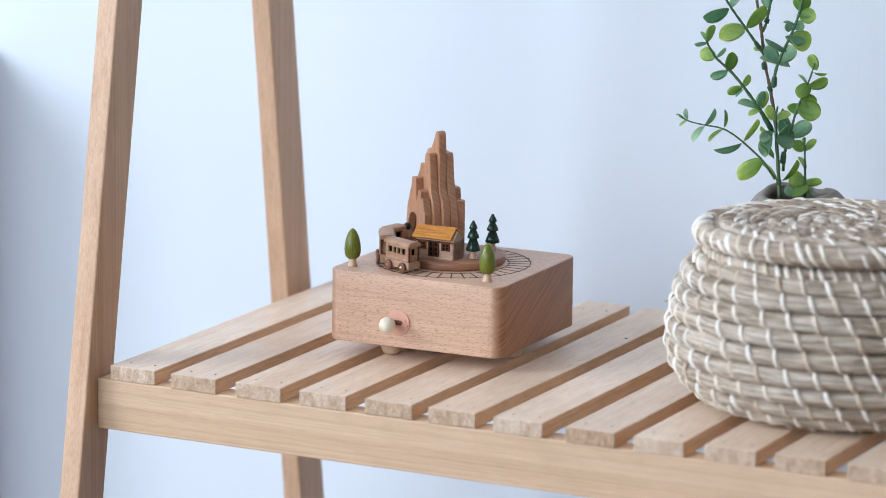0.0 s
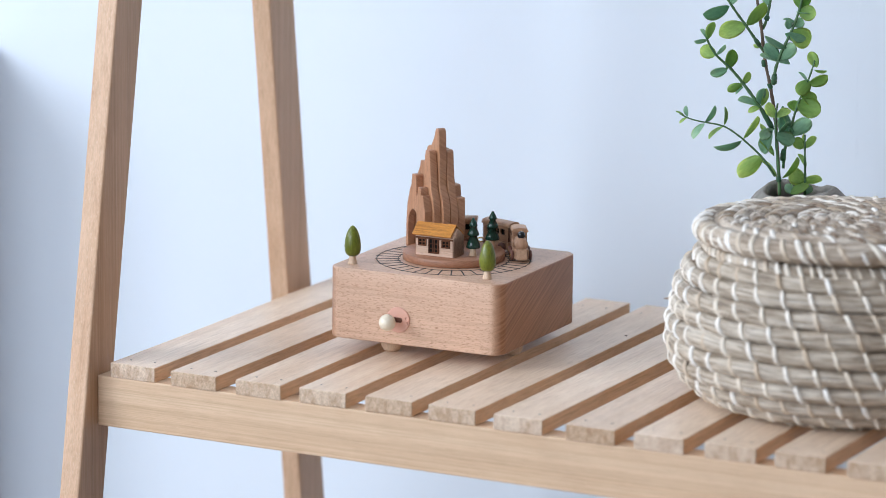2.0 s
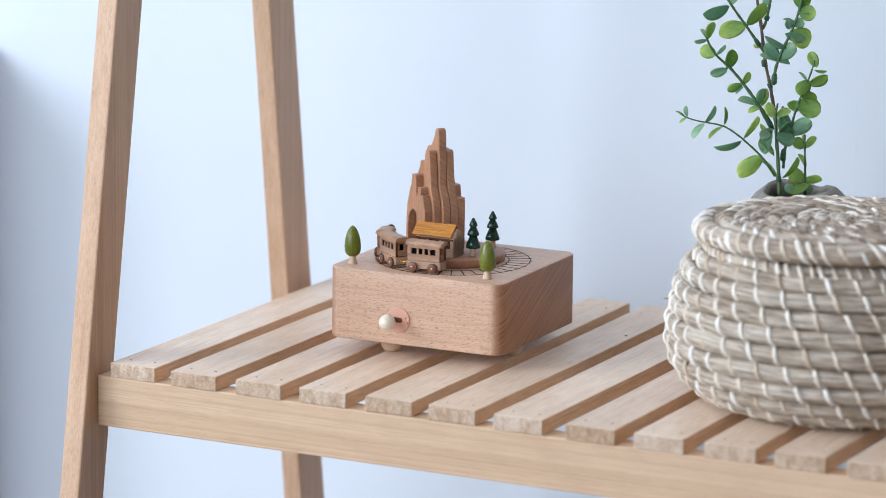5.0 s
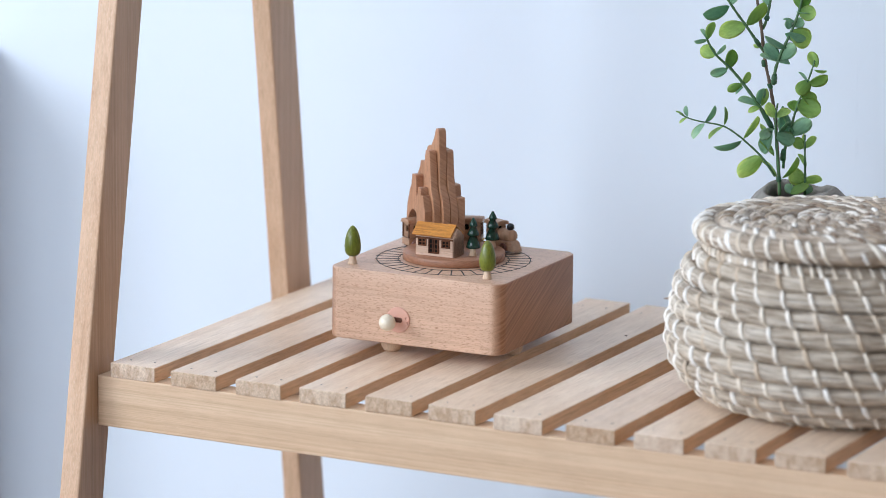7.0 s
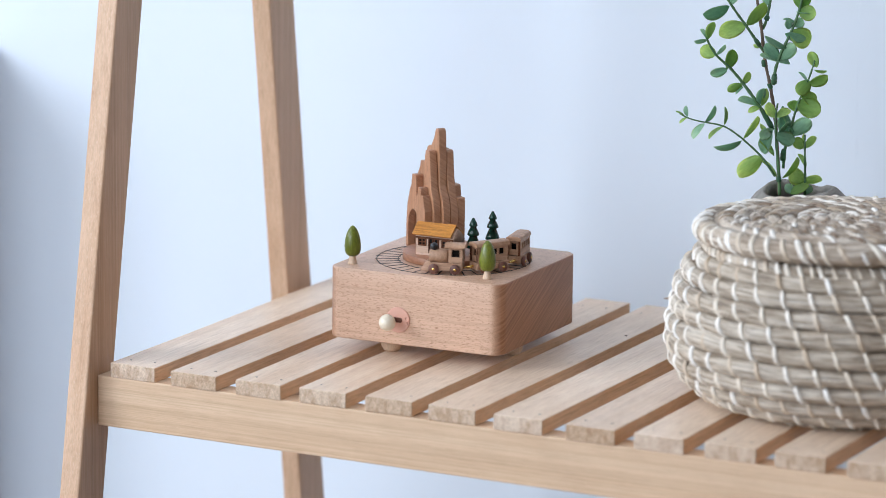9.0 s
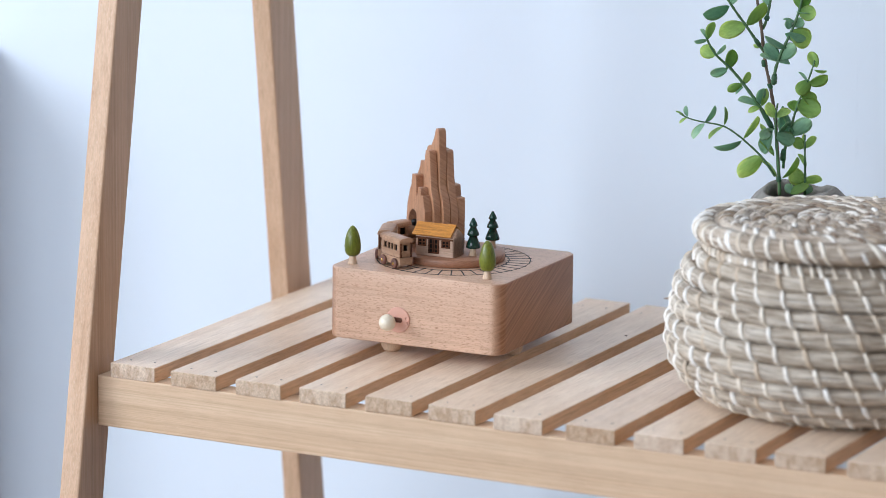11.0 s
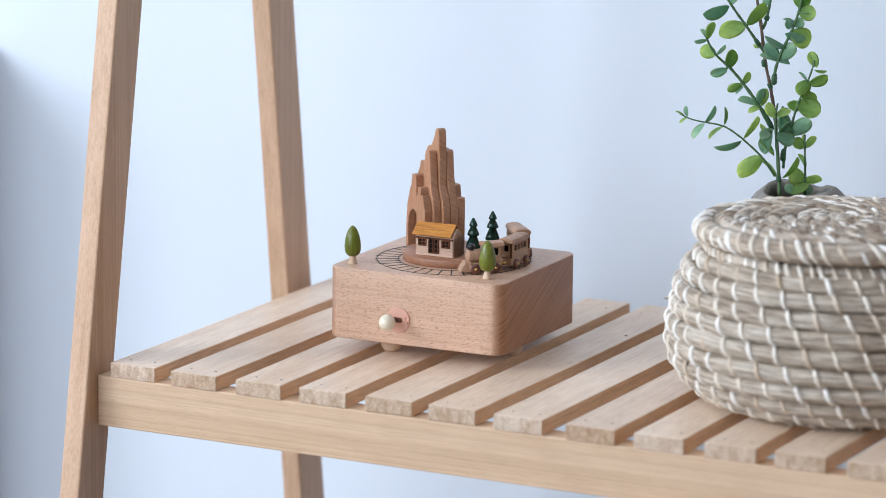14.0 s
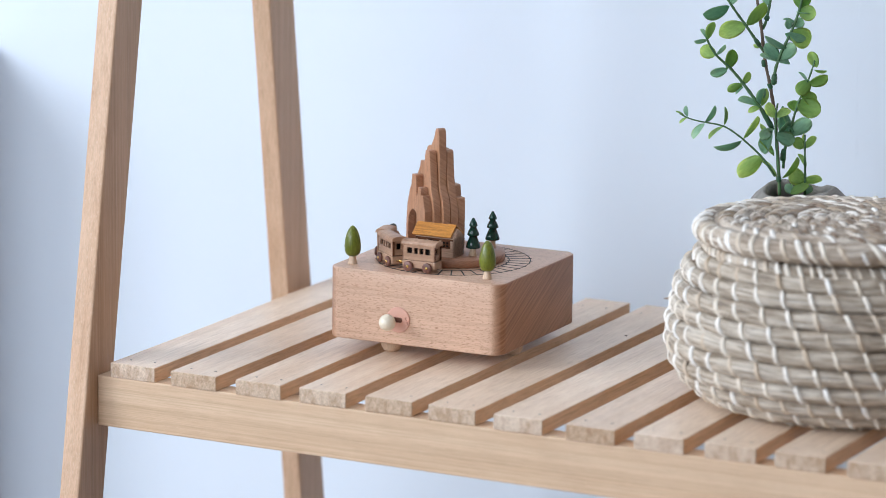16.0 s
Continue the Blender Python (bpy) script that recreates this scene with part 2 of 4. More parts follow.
def leaf_paint(name, a, c):
    mat, nt, b = nodes_of(name, 0.45)
    info = nt.nodes.new("ShaderNodeObjectInfo")
    base = ramp(nt, info.outputs["Random"], [(0.0, a), (1.0, c)])
    n = noise_of(nt, coords(nt, (4, 7, 1)), 1, 5, 0.65)
    col = mix(nt, 0.7, base, ramp(nt, n, [(0.3, (0.72, 0.78, 0.74)), (0.7, (1.15, 1.12, 1.1))]), "MULTIPLY")
    tc = nt.nodes.new("ShaderNodeTexCoord")
    sep = nt.nodes.new("ShaderNodeSeparateXYZ")
    nt.links.new(tc.outputs["Object"], sep.inputs[0])
    # the young tip is paler than the base
    col = mix(nt, 0.9, col, ramp(nt, sep.outputs[0], [(0.0, (0.74, 0.82, 0.74)), (0.6, (1.0, 1.0, 1.0)), (1.0, (1.35, 1.2, 1.15))]), "MULTIPLY")
    # a thin pale margin
    edge = nt.nodes.new("ShaderNodeMath")
    edge.operation = "ABSOLUTE"
    nt.links.new(sep.outputs[1], edge.inputs[0])
    col = mix(nt, 0.8, col, ramp(nt, edge.outputs[0], [(0.34, (1, 1, 1)), (0.48, (1.5, 1.3, 0.9))]), "MULTIPLY")
    nt.links.new(col, b.inputs["Base Color"])
    b.inputs["Subsurface Weight"].default_value = 0.0
    tr = add(nt, "ShaderNodeBsdfTranslucent")
    nt.links.new(col, tr.inputs["Color"])
    mx = add(nt, "ShaderNodeMixShader", Fac=0.6)
    nt.links.new(b.outputs[0], mx.inputs[1])
    nt.links.new(tr.outputs[0], mx.inputs[2])
    nt.links.new(mx.outputs[0], nt.nodes["Material Output"].inputs[0])
    return mat


LEAF_BLUE = leaf_paint("blue_green_leaf", (0.26, 0.48, 0.33), (0.57, 0.79, 0.60))
LEAF_YELLOW = leaf_paint("yellow_green_leaf", (0.22, 0.41, 0.095), (0.63, 0.80, 0.33))
STEM_GREEN = paint("green_stem", (0.09, 0.20, 0.08), 0.5, 0.3, 200)
SLEEVE = paint("green_sleeve", (0.045, 0.14, 0.06), 0.45, 0.4, 300, 0.5)
STEM_BROWN = paint("brown_stem", (0.19, 0.13, 0.095), 0.7, 0.35, 200, 0.6)


# ---- mesh helpers ----
def rbox(sx, sy, sz, bevel=0.0, seg=2, at=(0, 0, 0), bm=None):
    """A box centred at a point, with rounded edges."""
    own = bmesh.new()
    bmesh.ops.create_cube(own, size=1, matrix=Matrix.Diagonal((sx, sy, sz, 1)))
    if bevel:
        bmesh.ops.bevel(own, geom=own.edges[:], offset=bevel, segments=seg, profile=0.5, affect="EDGES")
    bmesh.ops.translate(own, verts=own.verts, vec=at)
    return join(bm, own)


def join(bm, own):
    if bm is None:
        return own
    me = bpy.data.meshes.new("tmp")
    own.to_mesh(me)
    own.free()
    bm.from_mesh(me)
    bpy.data.meshes.remove(me)
    return bm


def lathe(profile, seg=40, wob=None):
    """Turn (radius, height) pairs about z; u of the UV runs round, in metres."""
    bm = bmesh.new()
    uv = bm.loops.layers.uv.new("UVMap")
    rings = []
    for i, (r, z) in enumerate(profile):
        if r < 1e-6:
            rings.append([bm.verts.new((0, 0, z))])
        else:
            ring = []
            for k in range(seg):
                a = 2 * math.pi * k / seg
                q = r * (1 + (wob(a, z) if wob else 0))
                ring.append(bm.verts.new((q * math.cos(a), q * math.sin(a), z)))
            rings.append(ring)
    for i in range(len(rings) - 1):
        a, b = rings[i], rings[i + 1]
        for k in range(seg):
            j = (k + 1) % seg
            if len(a) == 1 and len(b) > 1:
                f = bm.faces.new((a[0], b[j], b[k]))
            elif len(b) == 1 and len(a) > 1:
                f = bm.faces.new((a[k], a[j], b[0]))
            elif len(a) > 1:
                f = bm.faces.new((a[k], a[j], b[j], b[k]))
            else:
                continue
            f.smooth = True
    for v in (0, -1):
        if len(rings[v]) > 1:
            bm.faces.new(rings[v] if v else rings[v][::-1])
    bmesh.ops.recalc_face_normals(bm, faces=bm.faces)
    return bm


def ring(R, rr, rz, seg=96, sub=12, wob=0.0, seed=0):
    """A coil of elliptic section round z; UV in metres."""
    bm = bmesh.new()
    uv = bm.loops.layers.uv.new("UVMap")
    rnd = random.Random(seed)
    ph = [rnd.uniform(0, 6.28) for _ in range(3)]
    vs = []
    for k in range(seg):
        a = 2 * math.pi * k / seg
        w = wob * (math.sin(7 * a + ph[0]) + math.sin(13 * a + ph[1]) * 0.7 + math.sin(29 * a + ph[2]) * 0.5)
        row = []
        for s in range(sub):
            t = 2 * math.pi * s / sub
            q = R + (rr + w) * math.cos(t)
            row.append(bm.verts.new((q * math.cos(a), q * math.sin(a), (rz + w) * math.sin(t) + w * 0.6)))
        vs.append(row)
    for k in range(seg):
        for s in range(sub):
            f = bm.faces.new((vs[k][s], vs[(k + 1) % seg][s], vs[(k + 1) % seg][(s + 1) % sub], vs[k][(s + 1) % sub]))
            f.smooth = True
            us = (k, k + 1, k + 1, k)
            ws = (s, s, s + 1, s + 1)
            for lp, uu, ww in zip(f.loops, us, ws):
                lp[uv].uv = (uu / seg * 2 * math.pi * R + seed * 0.37, ww / sub * 2 * math.pi * rr + seed * 0.11)
    bmesh.ops.recalc_face_normals(bm, faces=bm.faces)
    return bm


def prism(poly, depth, bevel=0.0, seg=2):
    """A flat outline of (x, z) pairs, given depth along y from 0."""
    bm = bmesh.new()
    vs = [bm.verts.new((x, 0, z)) for x, z in poly]
    f = bm.faces.new(vs)
    ext = bmesh.ops.extrude_face_region(bm, geom=[f])
    bmesh.ops.translate(bm, verts=[v for v in ext["geom"] if isinstance(v, bmesh.types.BMVert)], vec=(0, depth, 0))
    bmesh.ops.recalc_face_normals(bm, faces=bm.faces)
    if bevel:
        bmesh.ops.bevel(bm, geom=bm.edges[:], offset=bevel, segments=seg, profile=0.5, affect="EDGES", clamp_overlap=True)
    bmesh.ops.triangulate(bm, faces=[f for f in bm.faces if len(f.verts) > 4])
    return bm


def tube(points, radii, sub=8):
    """A tapered stem through points."""
    bm = bmesh.new()
    pts = [Vector(q) for q in points]
    rows = []
    for i, q in enumerate(pts):
        d = (pts[min(i + 1, len(pts) - 1)] - pts[max(i - 1, 0)]).normalized()
        s = d.cross(Vector((0.3, 0.9, 0.1))).normalized()
        t = d.cross(s)
        rows.append([bm.verts.new(q + radii[i] * (s * math.cos(a) + t * math.sin(a))) for a in (2 * math.pi * k / sub for k in range(sub))])
    for a, b in zip(rows, rows[1:]):
        for k in range(sub):
            bm.faces.new((a[k], a[(k + 1) % sub], b[(k + 1) % sub], b[k])).smooth = True
    bm.faces.new(rows[0][::-1])
    bm.faces.new(rows[-1])
    bmesh.ops.recalc_face_normals(bm, faces=bm.faces)
    return bm


def mesh_of(name, bm, *mats):
    me = bpy.data.meshes.new(name)
    bm.to_mesh(me)
    bm.free()
    for m in mats:
        me.materials.append(m)
    return me


def part(name, bm, material, parent=None, label="", m=None):
    """ONE mesh object under a thing or under a part."""
    mats = material if isinstance(material, (list, tuple)) else (material,)
    me = bm if isinstance(bm, bpy.types.Mesh) else mesh_of(name, bm, *mats)
    ob = new(name, me)
    ob.parent = parent
    if m is not None:
        ob.matrix_basis = m
    return tagged(ob, label)


def thing(name, m, label, category, group=""):
    return put(new(name), m, label, category, group)


def put(ob, m, label, category, group=""):
    ob.matrix_basis = m
    return tagged(ob, label, category, group)


# ---- room ----
def slab(name, x0, x1, y0, y1, z0, z1, mat, label, category):
    ob = part(name, rbox(x1 - x0, y1 - y0, z1 - z0), mat, None, "", pose((x0 + x1) / 2, (y0 + y1) / 2, (z0 + z1) / 2))
    return tagged(ob, label, category, kind="structure")


WY = 0.47
slab("floor", -2.07, 2.92, -3.52, WY + 0.12, -0.1, 0.0, FLOOR, "brown wooden floor of the room", "floor")
slab("ceiling", -2.07, 2.92, -3.52, WY + 0.12, 2.6, 2.7, CEIL, "plain white ceiling", "ceiling")
slab("wall_north", -2.07, 2.92, WY, WY + 0.12, 0, 2.6, WALL, "smooth bluish white wall behind the shelf", "wall")
# Unseen wall, made dark so that right-hand faces get little bounce.
slab("wall_east", 2.8, 2.92, -3.4, WY, 0, 2.6, LOW_BOUNCE, "unseen side wall, brown to weaken bounce light", "wall")


def holed_wall(name, along, fixed, a0, a1, w0, w1, zlo, zhi, label):
    """A wall with one window opening, in one mesh."""
    bm = None
    for p0, p1, q0, q1 in ((a0, w0, 0, 2.6), (w1, a1, 0, 2.6), (w0, w1, 0, zlo), (w0, w1, zhi, 2.6)):
        size = (p1 - p0, 0.12, q1 - q0) if along == "x" else (0.12, p1 - p0, q1 - q0)
        at = ((p0 + p1) / 2, fixed, (q0 + q1) / 2) if along == "x" else (fixed, (p0 + p1) / 2, (q0 + q1) / 2)
        bm = rbox(*size, at=at, bm=bm)
    return tagged(part(name, bm, WALL), label, "wall", kind="structure")


holed_wall("wall_west", "y", -2.01, -3.4, WY, -2.35, -0.75, 1.15, 2.58, "white side wall with a window opening")
# The opening here is made up to hold the south fill lamp.
holed_wall("wall_south", "x", -3.46, -2.07, 2.92, -1.78, 0.38, 1.05, 2.50, "unseen white wall with an opening for the fill lamp")
# an invented block out from the wall, added to cast the soft shade at the left
slab("wall_pier", -0.80, -0.3985, 0.340, WY - 0.003, 0, Z0 + 0.12, WALL, "low white block added to shade the left of the wall", "wall pier")


def wall_seam():
    """The thin filled joint between two lengths of wall covering."""
    rnd = random.Random(4)
    pts, rad = [], []
    n = 260
    for i in range(n):
        z = 0.3 + i * 0.0055
        pts.append((0.3430 - (z - Z0 - 0.2) * 0.009 + rnd.uniform(-0.0006, 0.0006), WY + 0.0001, z))
        rad.append(0.00016 + rnd.choice((-0.0001, 0.0, 0.0001, 0.0003)))
    ob = part("wall_seam", tube(pts, rad, 6), WALL)
    return tagged(ob, "thin uneven white joint running up the wall", "wall joint", kind="structure")


wall_seam()


# ---- slatted shelf ----
SLAT_X = [0.0, 0.0472, 0.0957, 0.1440, 0.1916, 0.2379, 0.2850, 0.3352, 0.3827, 0.4300, 0.4772, 0.5250, 0.5728, 0.6206, 0.6684]
SLAT_W, SLAT_T, SLAT_L = 0.0343, 0.0101, 0.3393


def slat_mesh(w, seed):
    rnd = random.Random(seed)
    bm = rbox(w, SLAT_L, SLAT_T, 0.0007, 2)
    bmesh.ops.subdivide_edges(bm, edges=[e for e in bm.edges if abs(e.verts[0].co.y - e.verts[1].co.y) > 0.2], cuts=6)
    for v in bm.verts:
        v.co.z += 0.00025 * math.sin(v.co.y * 17 + seed) + rnd.uniform(-0.00005, 0.00005)
    for f in bm.faces:
        f.material_index = 1 if abs(f.normal.y) > 0.9 else 2 if abs(f.normal.x) > 0.9 else 0
    return bm


def ladder_shelf():
    sh = thing("ladder_shelf", pose(0, 0, 0), "pale pine ladder shelf with a slatted board on leaning legs", "shelf")
    end = SLAT_X[-1] + SLAT_W
    for i, x in enumerate(SLAT_X):
        s = part("slat", slat_mesh(SLAT_W + 0.0004 * math.sin(i * 2.3), i), (PINE_Y, SLAT_END, PINE_BOUNCE), sh, "pale pine slat with rough sawn ends" if i == 0 else "",
                 pose(x + SLAT_W / 2, SLAT_L / 2 + 0.0006 * math.sin(i * 5.1), Z0 - SLAT_T / 2, 0, 0, 0.12 * math.sin(i * 3.7)))
        for nx, ny in ((-0.0085, 0.0125), (0.0095, 0.0135), (-0.0085, SLAT_L - 0.025), (0.0095, SLAT_L - 0.024)):
            bm = lathe([(0.0, 0.0), (0.0008, 0.0), (0.0008, 0.00035), (0.0, 0.00035)], 8)
            part("nail", bm, NAIL, s, "", pose(nx + 0.0006 * math.sin(i * 7), ny - SLAT_L / 2 + 0.001 * math.sin(i * 11), SLAT_T / 2 - 0.0001))
        if i == 5:
            part("knot", lathe([(0.0, 0.0), (0.0012, 0.0), (0.0010, 0.0005), (0.0, 0.0005)], 10), JOINERY, s, "small dark knot", pose(0.0115, 0.0733, SLAT_T / 2 - 0.0002))
    x0 = -0.0105
    for name, y0 in (("front_rail", 0.0006), ("back_rail", 0.296)):
        part(name, rbox(end + 0.0105 - x0, 0.018, 0.0345, 0.0009, 2), PINE_X, sh, "", pose((x0 + end + 0.0105) / 2, y0 + 0.009, Z0 - SLAT_T - 0.01725))

    def leg(xc, y_at0, slope, ztop, deep):
        """A leaning board from the floor up; y_at0: its front edge at the height of the slats."""
        a = math.atan(slope)
        yb, yt = y_at0 + slope * -Z0, y_at0 + slope * ztop
        bm = bmesh.new()
        bm = rbox(0.0150, deep, 1.0, 0.0, at=(0, deep / 2, 0.5))
        for v in bm.verts:
            t = v.co.z
            v.co.z = -Z0 + t * (ztop + Z0)
            v.co.y += yb + t * (yt - yb)
        bmesh.ops.bevel(bm, geom=bm.edges[:], offset=0.0013, segments=2, profile=0.5, affect="EDGES")
        part("leg", bm, PINE_Z, sh, "", pose(xc, 0, Z0))

    for xc in (-0.0105 - 0.0076, end + 0.0105 + 0.0076):
        leg(xc, -0.0098, 0.161, 0.72, 0.0332)
        leg(xc, 0.2619, -0.132, 0.72, 0.0351)
    return sh


ladder_shelf()


# ---- music box ----
BOX = pose(0.1722, 0.1649, Z0 + 0.0583, 0, 0, 0.96)      # centre of the box's top
BW, BD, BH = 0.1292, 0.1230, 0.0485
MM = 0.001


def bead(r, seg=24, rings=12):
    return lathe([(r * math.sin(math.pi * i / rings), -r * math.cos(math.pi * i / rings)) for i in range(rings + 1)], seg)


def flat_ring(R, w, h, seg=120):
    bm = bmesh.new()
    rows = []
    for k in range(seg):
        a = 2 * math.pi * k / seg
        c, s = math.cos(a), math.sin(a)
        rows.append([bm.verts.new((q * c, q * s, z)) for q, z in ((R - w / 2, 0), (R - w / 2, h), (R + w / 2, h), (R + w / 2, 0))])
    for k in range(seg):
        a, b = rows[k], rows[(k + 1) % seg]
        for i in range(4):
            bm.faces.new((a[i], b[i], b[(i + 1) % 4], a[(i + 1) % 4]))
    bmesh.ops.recalc_face_normals(bm, faces=bm.faces)
    return bm


def box_body():
    bm = bmesh.new()
    bmesh.ops.create_cube(bm, size=1, matrix=Matrix.Diagonal((BW, BD + 0.001, BH, 1)))
    up = [e for e in bm.edges if abs(e.verts[0].co.z - e.verts[1].co.z) > 0.01]
    bmesh.ops.bevel(bm, geom=up, offset=0.0098, segments=9, profile=0.5, affect="EDGES")
    rims = [e for e in bm.edges if abs(e.verts[0].co.z - e.verts[1].co.z) < 1e-5]
    bmesh.ops.bevel(bm, geom=rims, offset=0.0011, segments=3, profile=0.5, affect="EDGES")
    for f in bm.faces:
        f.smooth = True
    return bm


def edged(bm):
    for f in bm.faces:
        f.material_index = 1 if abs(f.normal.y) < 0.5 else 0
    return bm


def hand_cut(poly, seed):
    """The outline with a slightly uneven saw line between its corners."""
    rnd = random.Random(seed)
    out = []
    for (x0, z0), (x1, z1) in zip(poly, poly[1:] + poly[:1]):
        out.append((x0, z0))
        n = int(math.hypot(x1 - x0, z1 - z0) / 0.0045)
        if min(z0, z1) < 0.005:
            continue
        for k in range(1, n):
            f = k / n
            out.append((x0 + (x1 - x0) * f + rnd.uniform(-0.00028, 0.00028), z0 + (z1 - z0) * f + rnd.uniform(-0.00015, 0.00015)))
    return out


def mountain(parent):
    mt = part("mountain", edged(prism([(-0.0005, 0.0046), (0.0002, 0.030), (-0.003, 0.0405), (-0.0055, 0.0405), (-0.0058, 0.0447), (-0.0070, 0.0458), (-0.0098, 0.0458), (-0.0115, 0.036),
                                 (-0.012, 0.0046)], 0.0057, 0.0004)), (BEECH_Z, BEECH_E), parent, "stack of upright brown beech boards with stepped wavy tops",
              pose(-0.0222, -0.0003, 0.0004, 0, 0, -34.8))
    arch = [(-0.0346, -0.0004), (-0.0346, 0.016), (-0.0338, 0.021), (-0.0312, 0.0253), (-0.0275, 0.0268), (-0.0235, 0.0253), (-0.0205, 0.021), (-0.0195, 0.016), (-0.0195, 0.0046)]
    tops = (
        [(0.002, 0.0046), (0.0022, 0.030), (0.0005, 0.038), (-0.0025, 0.046), (-0.004, 0.060), (-0.0052, 0.0700), (-0.0062, 0.0711), (-0.0105, 0.0711), (-0.0118, 0.066),
         (-0.0125, 0.040), (-0.0165, 0.034), (-0.0215, 0.0335), (-0.0240, 0.038), (-0.0243, 0.0505), (-0.0250, 0.0514), (-0.0300, 0.0514), (-0.0312, 0.044), (-0.0330, 0.041),
         (-0.0358, 0.030), (-0.0372, 0.016), (-0.0376, -0.0004)],
        ([(0.0045, 0.0046), (0.0047, 0.030), (0.003, 0.038), (-0.0015, 0.047), (-0.0015, 0.064), (-0.0022, 0.078), (-0.0029, 0.0845), (-0.0040, 0.0861), (-0.0068, 0.0861),
          (-0.0078, 0.0845), (-0.0100, 0.079), (-0.0150, 0.072), (-0.0185, 0.066), (-0.0190, 0.0606), (-0.0290, 0.0606), (-0.0300, 0.056), (-0.0340, 0.050), (-0.0362, 0.034), (-0.0374, 0.016), (-0.0378, -0.0004)]),
        ([(0.005, 0.0046), (0.0050, 0.026), (0.0030, 0.036), (-0.0008, 0.050), (-0.0020, 0.060), (-0.0027, 0.0698), (-0.0037, 0.0709), (-0.0090, 0.0709), (-0.0105, 0.0712),
          (-0.0290, 0.0706), (-0.0310, 0.0686), (-0.0325, 0.058), (-0.0370, 0.046), (-0.0372, 0.026), (-0.0378, -0.0004)]),
        ([(0.0035, 0.0046), (0.0037, 0.0378), (0.0030, 0.0385), (-0.0020, 0.0385), (-0.0026, 0.0458), (-0.0036, 0.0466), (-0.0110, 0.0466), (-0.0125, 0.052), (-0.0290, 0.050),
          (-0.0340, 0.042), (-0.0366, 0.028), (-0.0376, -0.0004)]),
    )
    for i, top in enumerate(tops):
        part("board", edged(prism(hand_cut([(x * 0.975 if x < -0.012 and z > 0.03 else x, z) for x, z in top], i) + arch, 0.0057, 0.0006)), (BEECH_Z, BEECH_E), mt, "", pose(0, 0.0060 * (i + 1), 0))
    return mt


def house(parent):
    """Hut with a gable: x along its front, its front at y = 0."""
    hs = part("hut", hut_walls(), PALE_X, parent, "pale wooden hut with an orange roof", pose(0.0028, -0.0060, 0.0054))
    for k, (y0, y1) in enumerate(((-0.0165, -0.0080), (0.0029, -0.0080))):
        z0, z1 = 0.0180 - 0.0046, 0.0248 - 0.0046
        a = math.degrees(math.atan2(z1 - z0, abs(y1 - y0)))
        bm = rbox(0.0292, math.hypot(y1 - y0, z1 - z0) + 0.0006, 0.0012, 0.0003, 2)
        part("roof_panel", bm, ORANGE, hs, "orange stained roof panel", pose(-0.0088, (y0 + y1) / 2, (z0 + z1) / 2 + 0.0009, a if k == 0 else -a))
    lintel = rbox(0.0278, 0.0007, 0.0011, 0.0001, 1)
    part("lintel", lintel, JOINERY, hs, "dark brown lintel", pose(-0.0072, -0.0154, 0.0122))

    def framed(name, xc, zc, w, h, bars_x, bars_z):
        bm = None
        t = 0.0009
        for sx in (-1, 1):
            bm = rbox(t, 0.0010, h, 0.0001, 1, (sx * (w - t) / 2, 0, 0), bm)
            bm = rbox(w, 0.0010, t, 0.0001, 1, (0, 0, sx * (h - t) / 2), bm)
        for b in bars_x:
            bm = rbox(t * 0.8, 0.0008, h, 0, 1, (b * w, 0, 0), bm)
        for b in bars_z:
            bm = rbox(w, 0.0008, t * 0.7, 0, 1, (0, 0, b * h), bm)
        fr = part(name, bm, JOINERY, hs, "dark brown framed " + name, pose(xc, -0.0153, zc))
        part("pane", rbox(w - t, 0.0004, h - t), DARK, fr, "", pose(0, 0.0002, 0))

    framed("window", -0.0163, 0.0093, 0.0062, 0.0055, (0,), (0,))
    framed("window", 0.0013, 0.0090, 0.0062, 0.0053, (0,), (0,))
    framed("door", -0.0077, 0.0073, 0.0078, 0.0106, (-0.08, 0.08), (0.12, -0.2))
    return hs


def hut_walls():
    prof = [(-0.0150, 0.0), (-0.0150, 0.0131), (-0.0080, 0.0193), (0.0014, 0.0131), (0.0014, 0.0)]
    bm = bmesh.new()
    a = [bm.verts.new((-0.0214, y, z)) for y, z in prof]
    b = [bm.verts.new((0.0070, y, z)) for y, z in prof]
    bm.faces.new(a)
    bm.faces.new(b[::-1])
    for i in range(5):
        bm.faces.new((a[i], b[i], b[(i + 1) % 5], a[(i + 1) % 5]))
    bmesh.ops.recalc_face_normals(bm, faces=bm.faces)
    bmesh.ops.bevel(bm, geom=bm.edges[:], offset=0.0003, segments=2, profile=0.5, affect="EDGES")
    # the gable end that faces away from the door side stands a little proud of the roof
    return rbox(0.0014, 0.0164, 0.0128, 0.0003, 1, (0.0063, -0.0068, 0.0064), bm)


def olive_tree(parent, x, y):
    tr = part("round_tree", lathe([(0, 0.0052), (0.0030, 0.0055), (0.0046, 0.0068), (0.0054, 0.0092), (0.0056, 0.0125), (0.0052, 0.0165), (0.0042, 0.0205), (0.0029, 0.0236),
                                   (0.0014, 0.0256), (0, 0.0263)], 32), OLIVE, parent, "olive green egg-shaped wooden tree", pose(x, y, 0))
    part("trunk", lathe([(0, 0), (0.0032, 0), (0.0033, 0.0004), (0.0027, 0.0022), (0.0022, 0.0046), (0.0023, 0.0062), (0, 0.0062)], 24), TURNED, tr, "pale turned trunk")


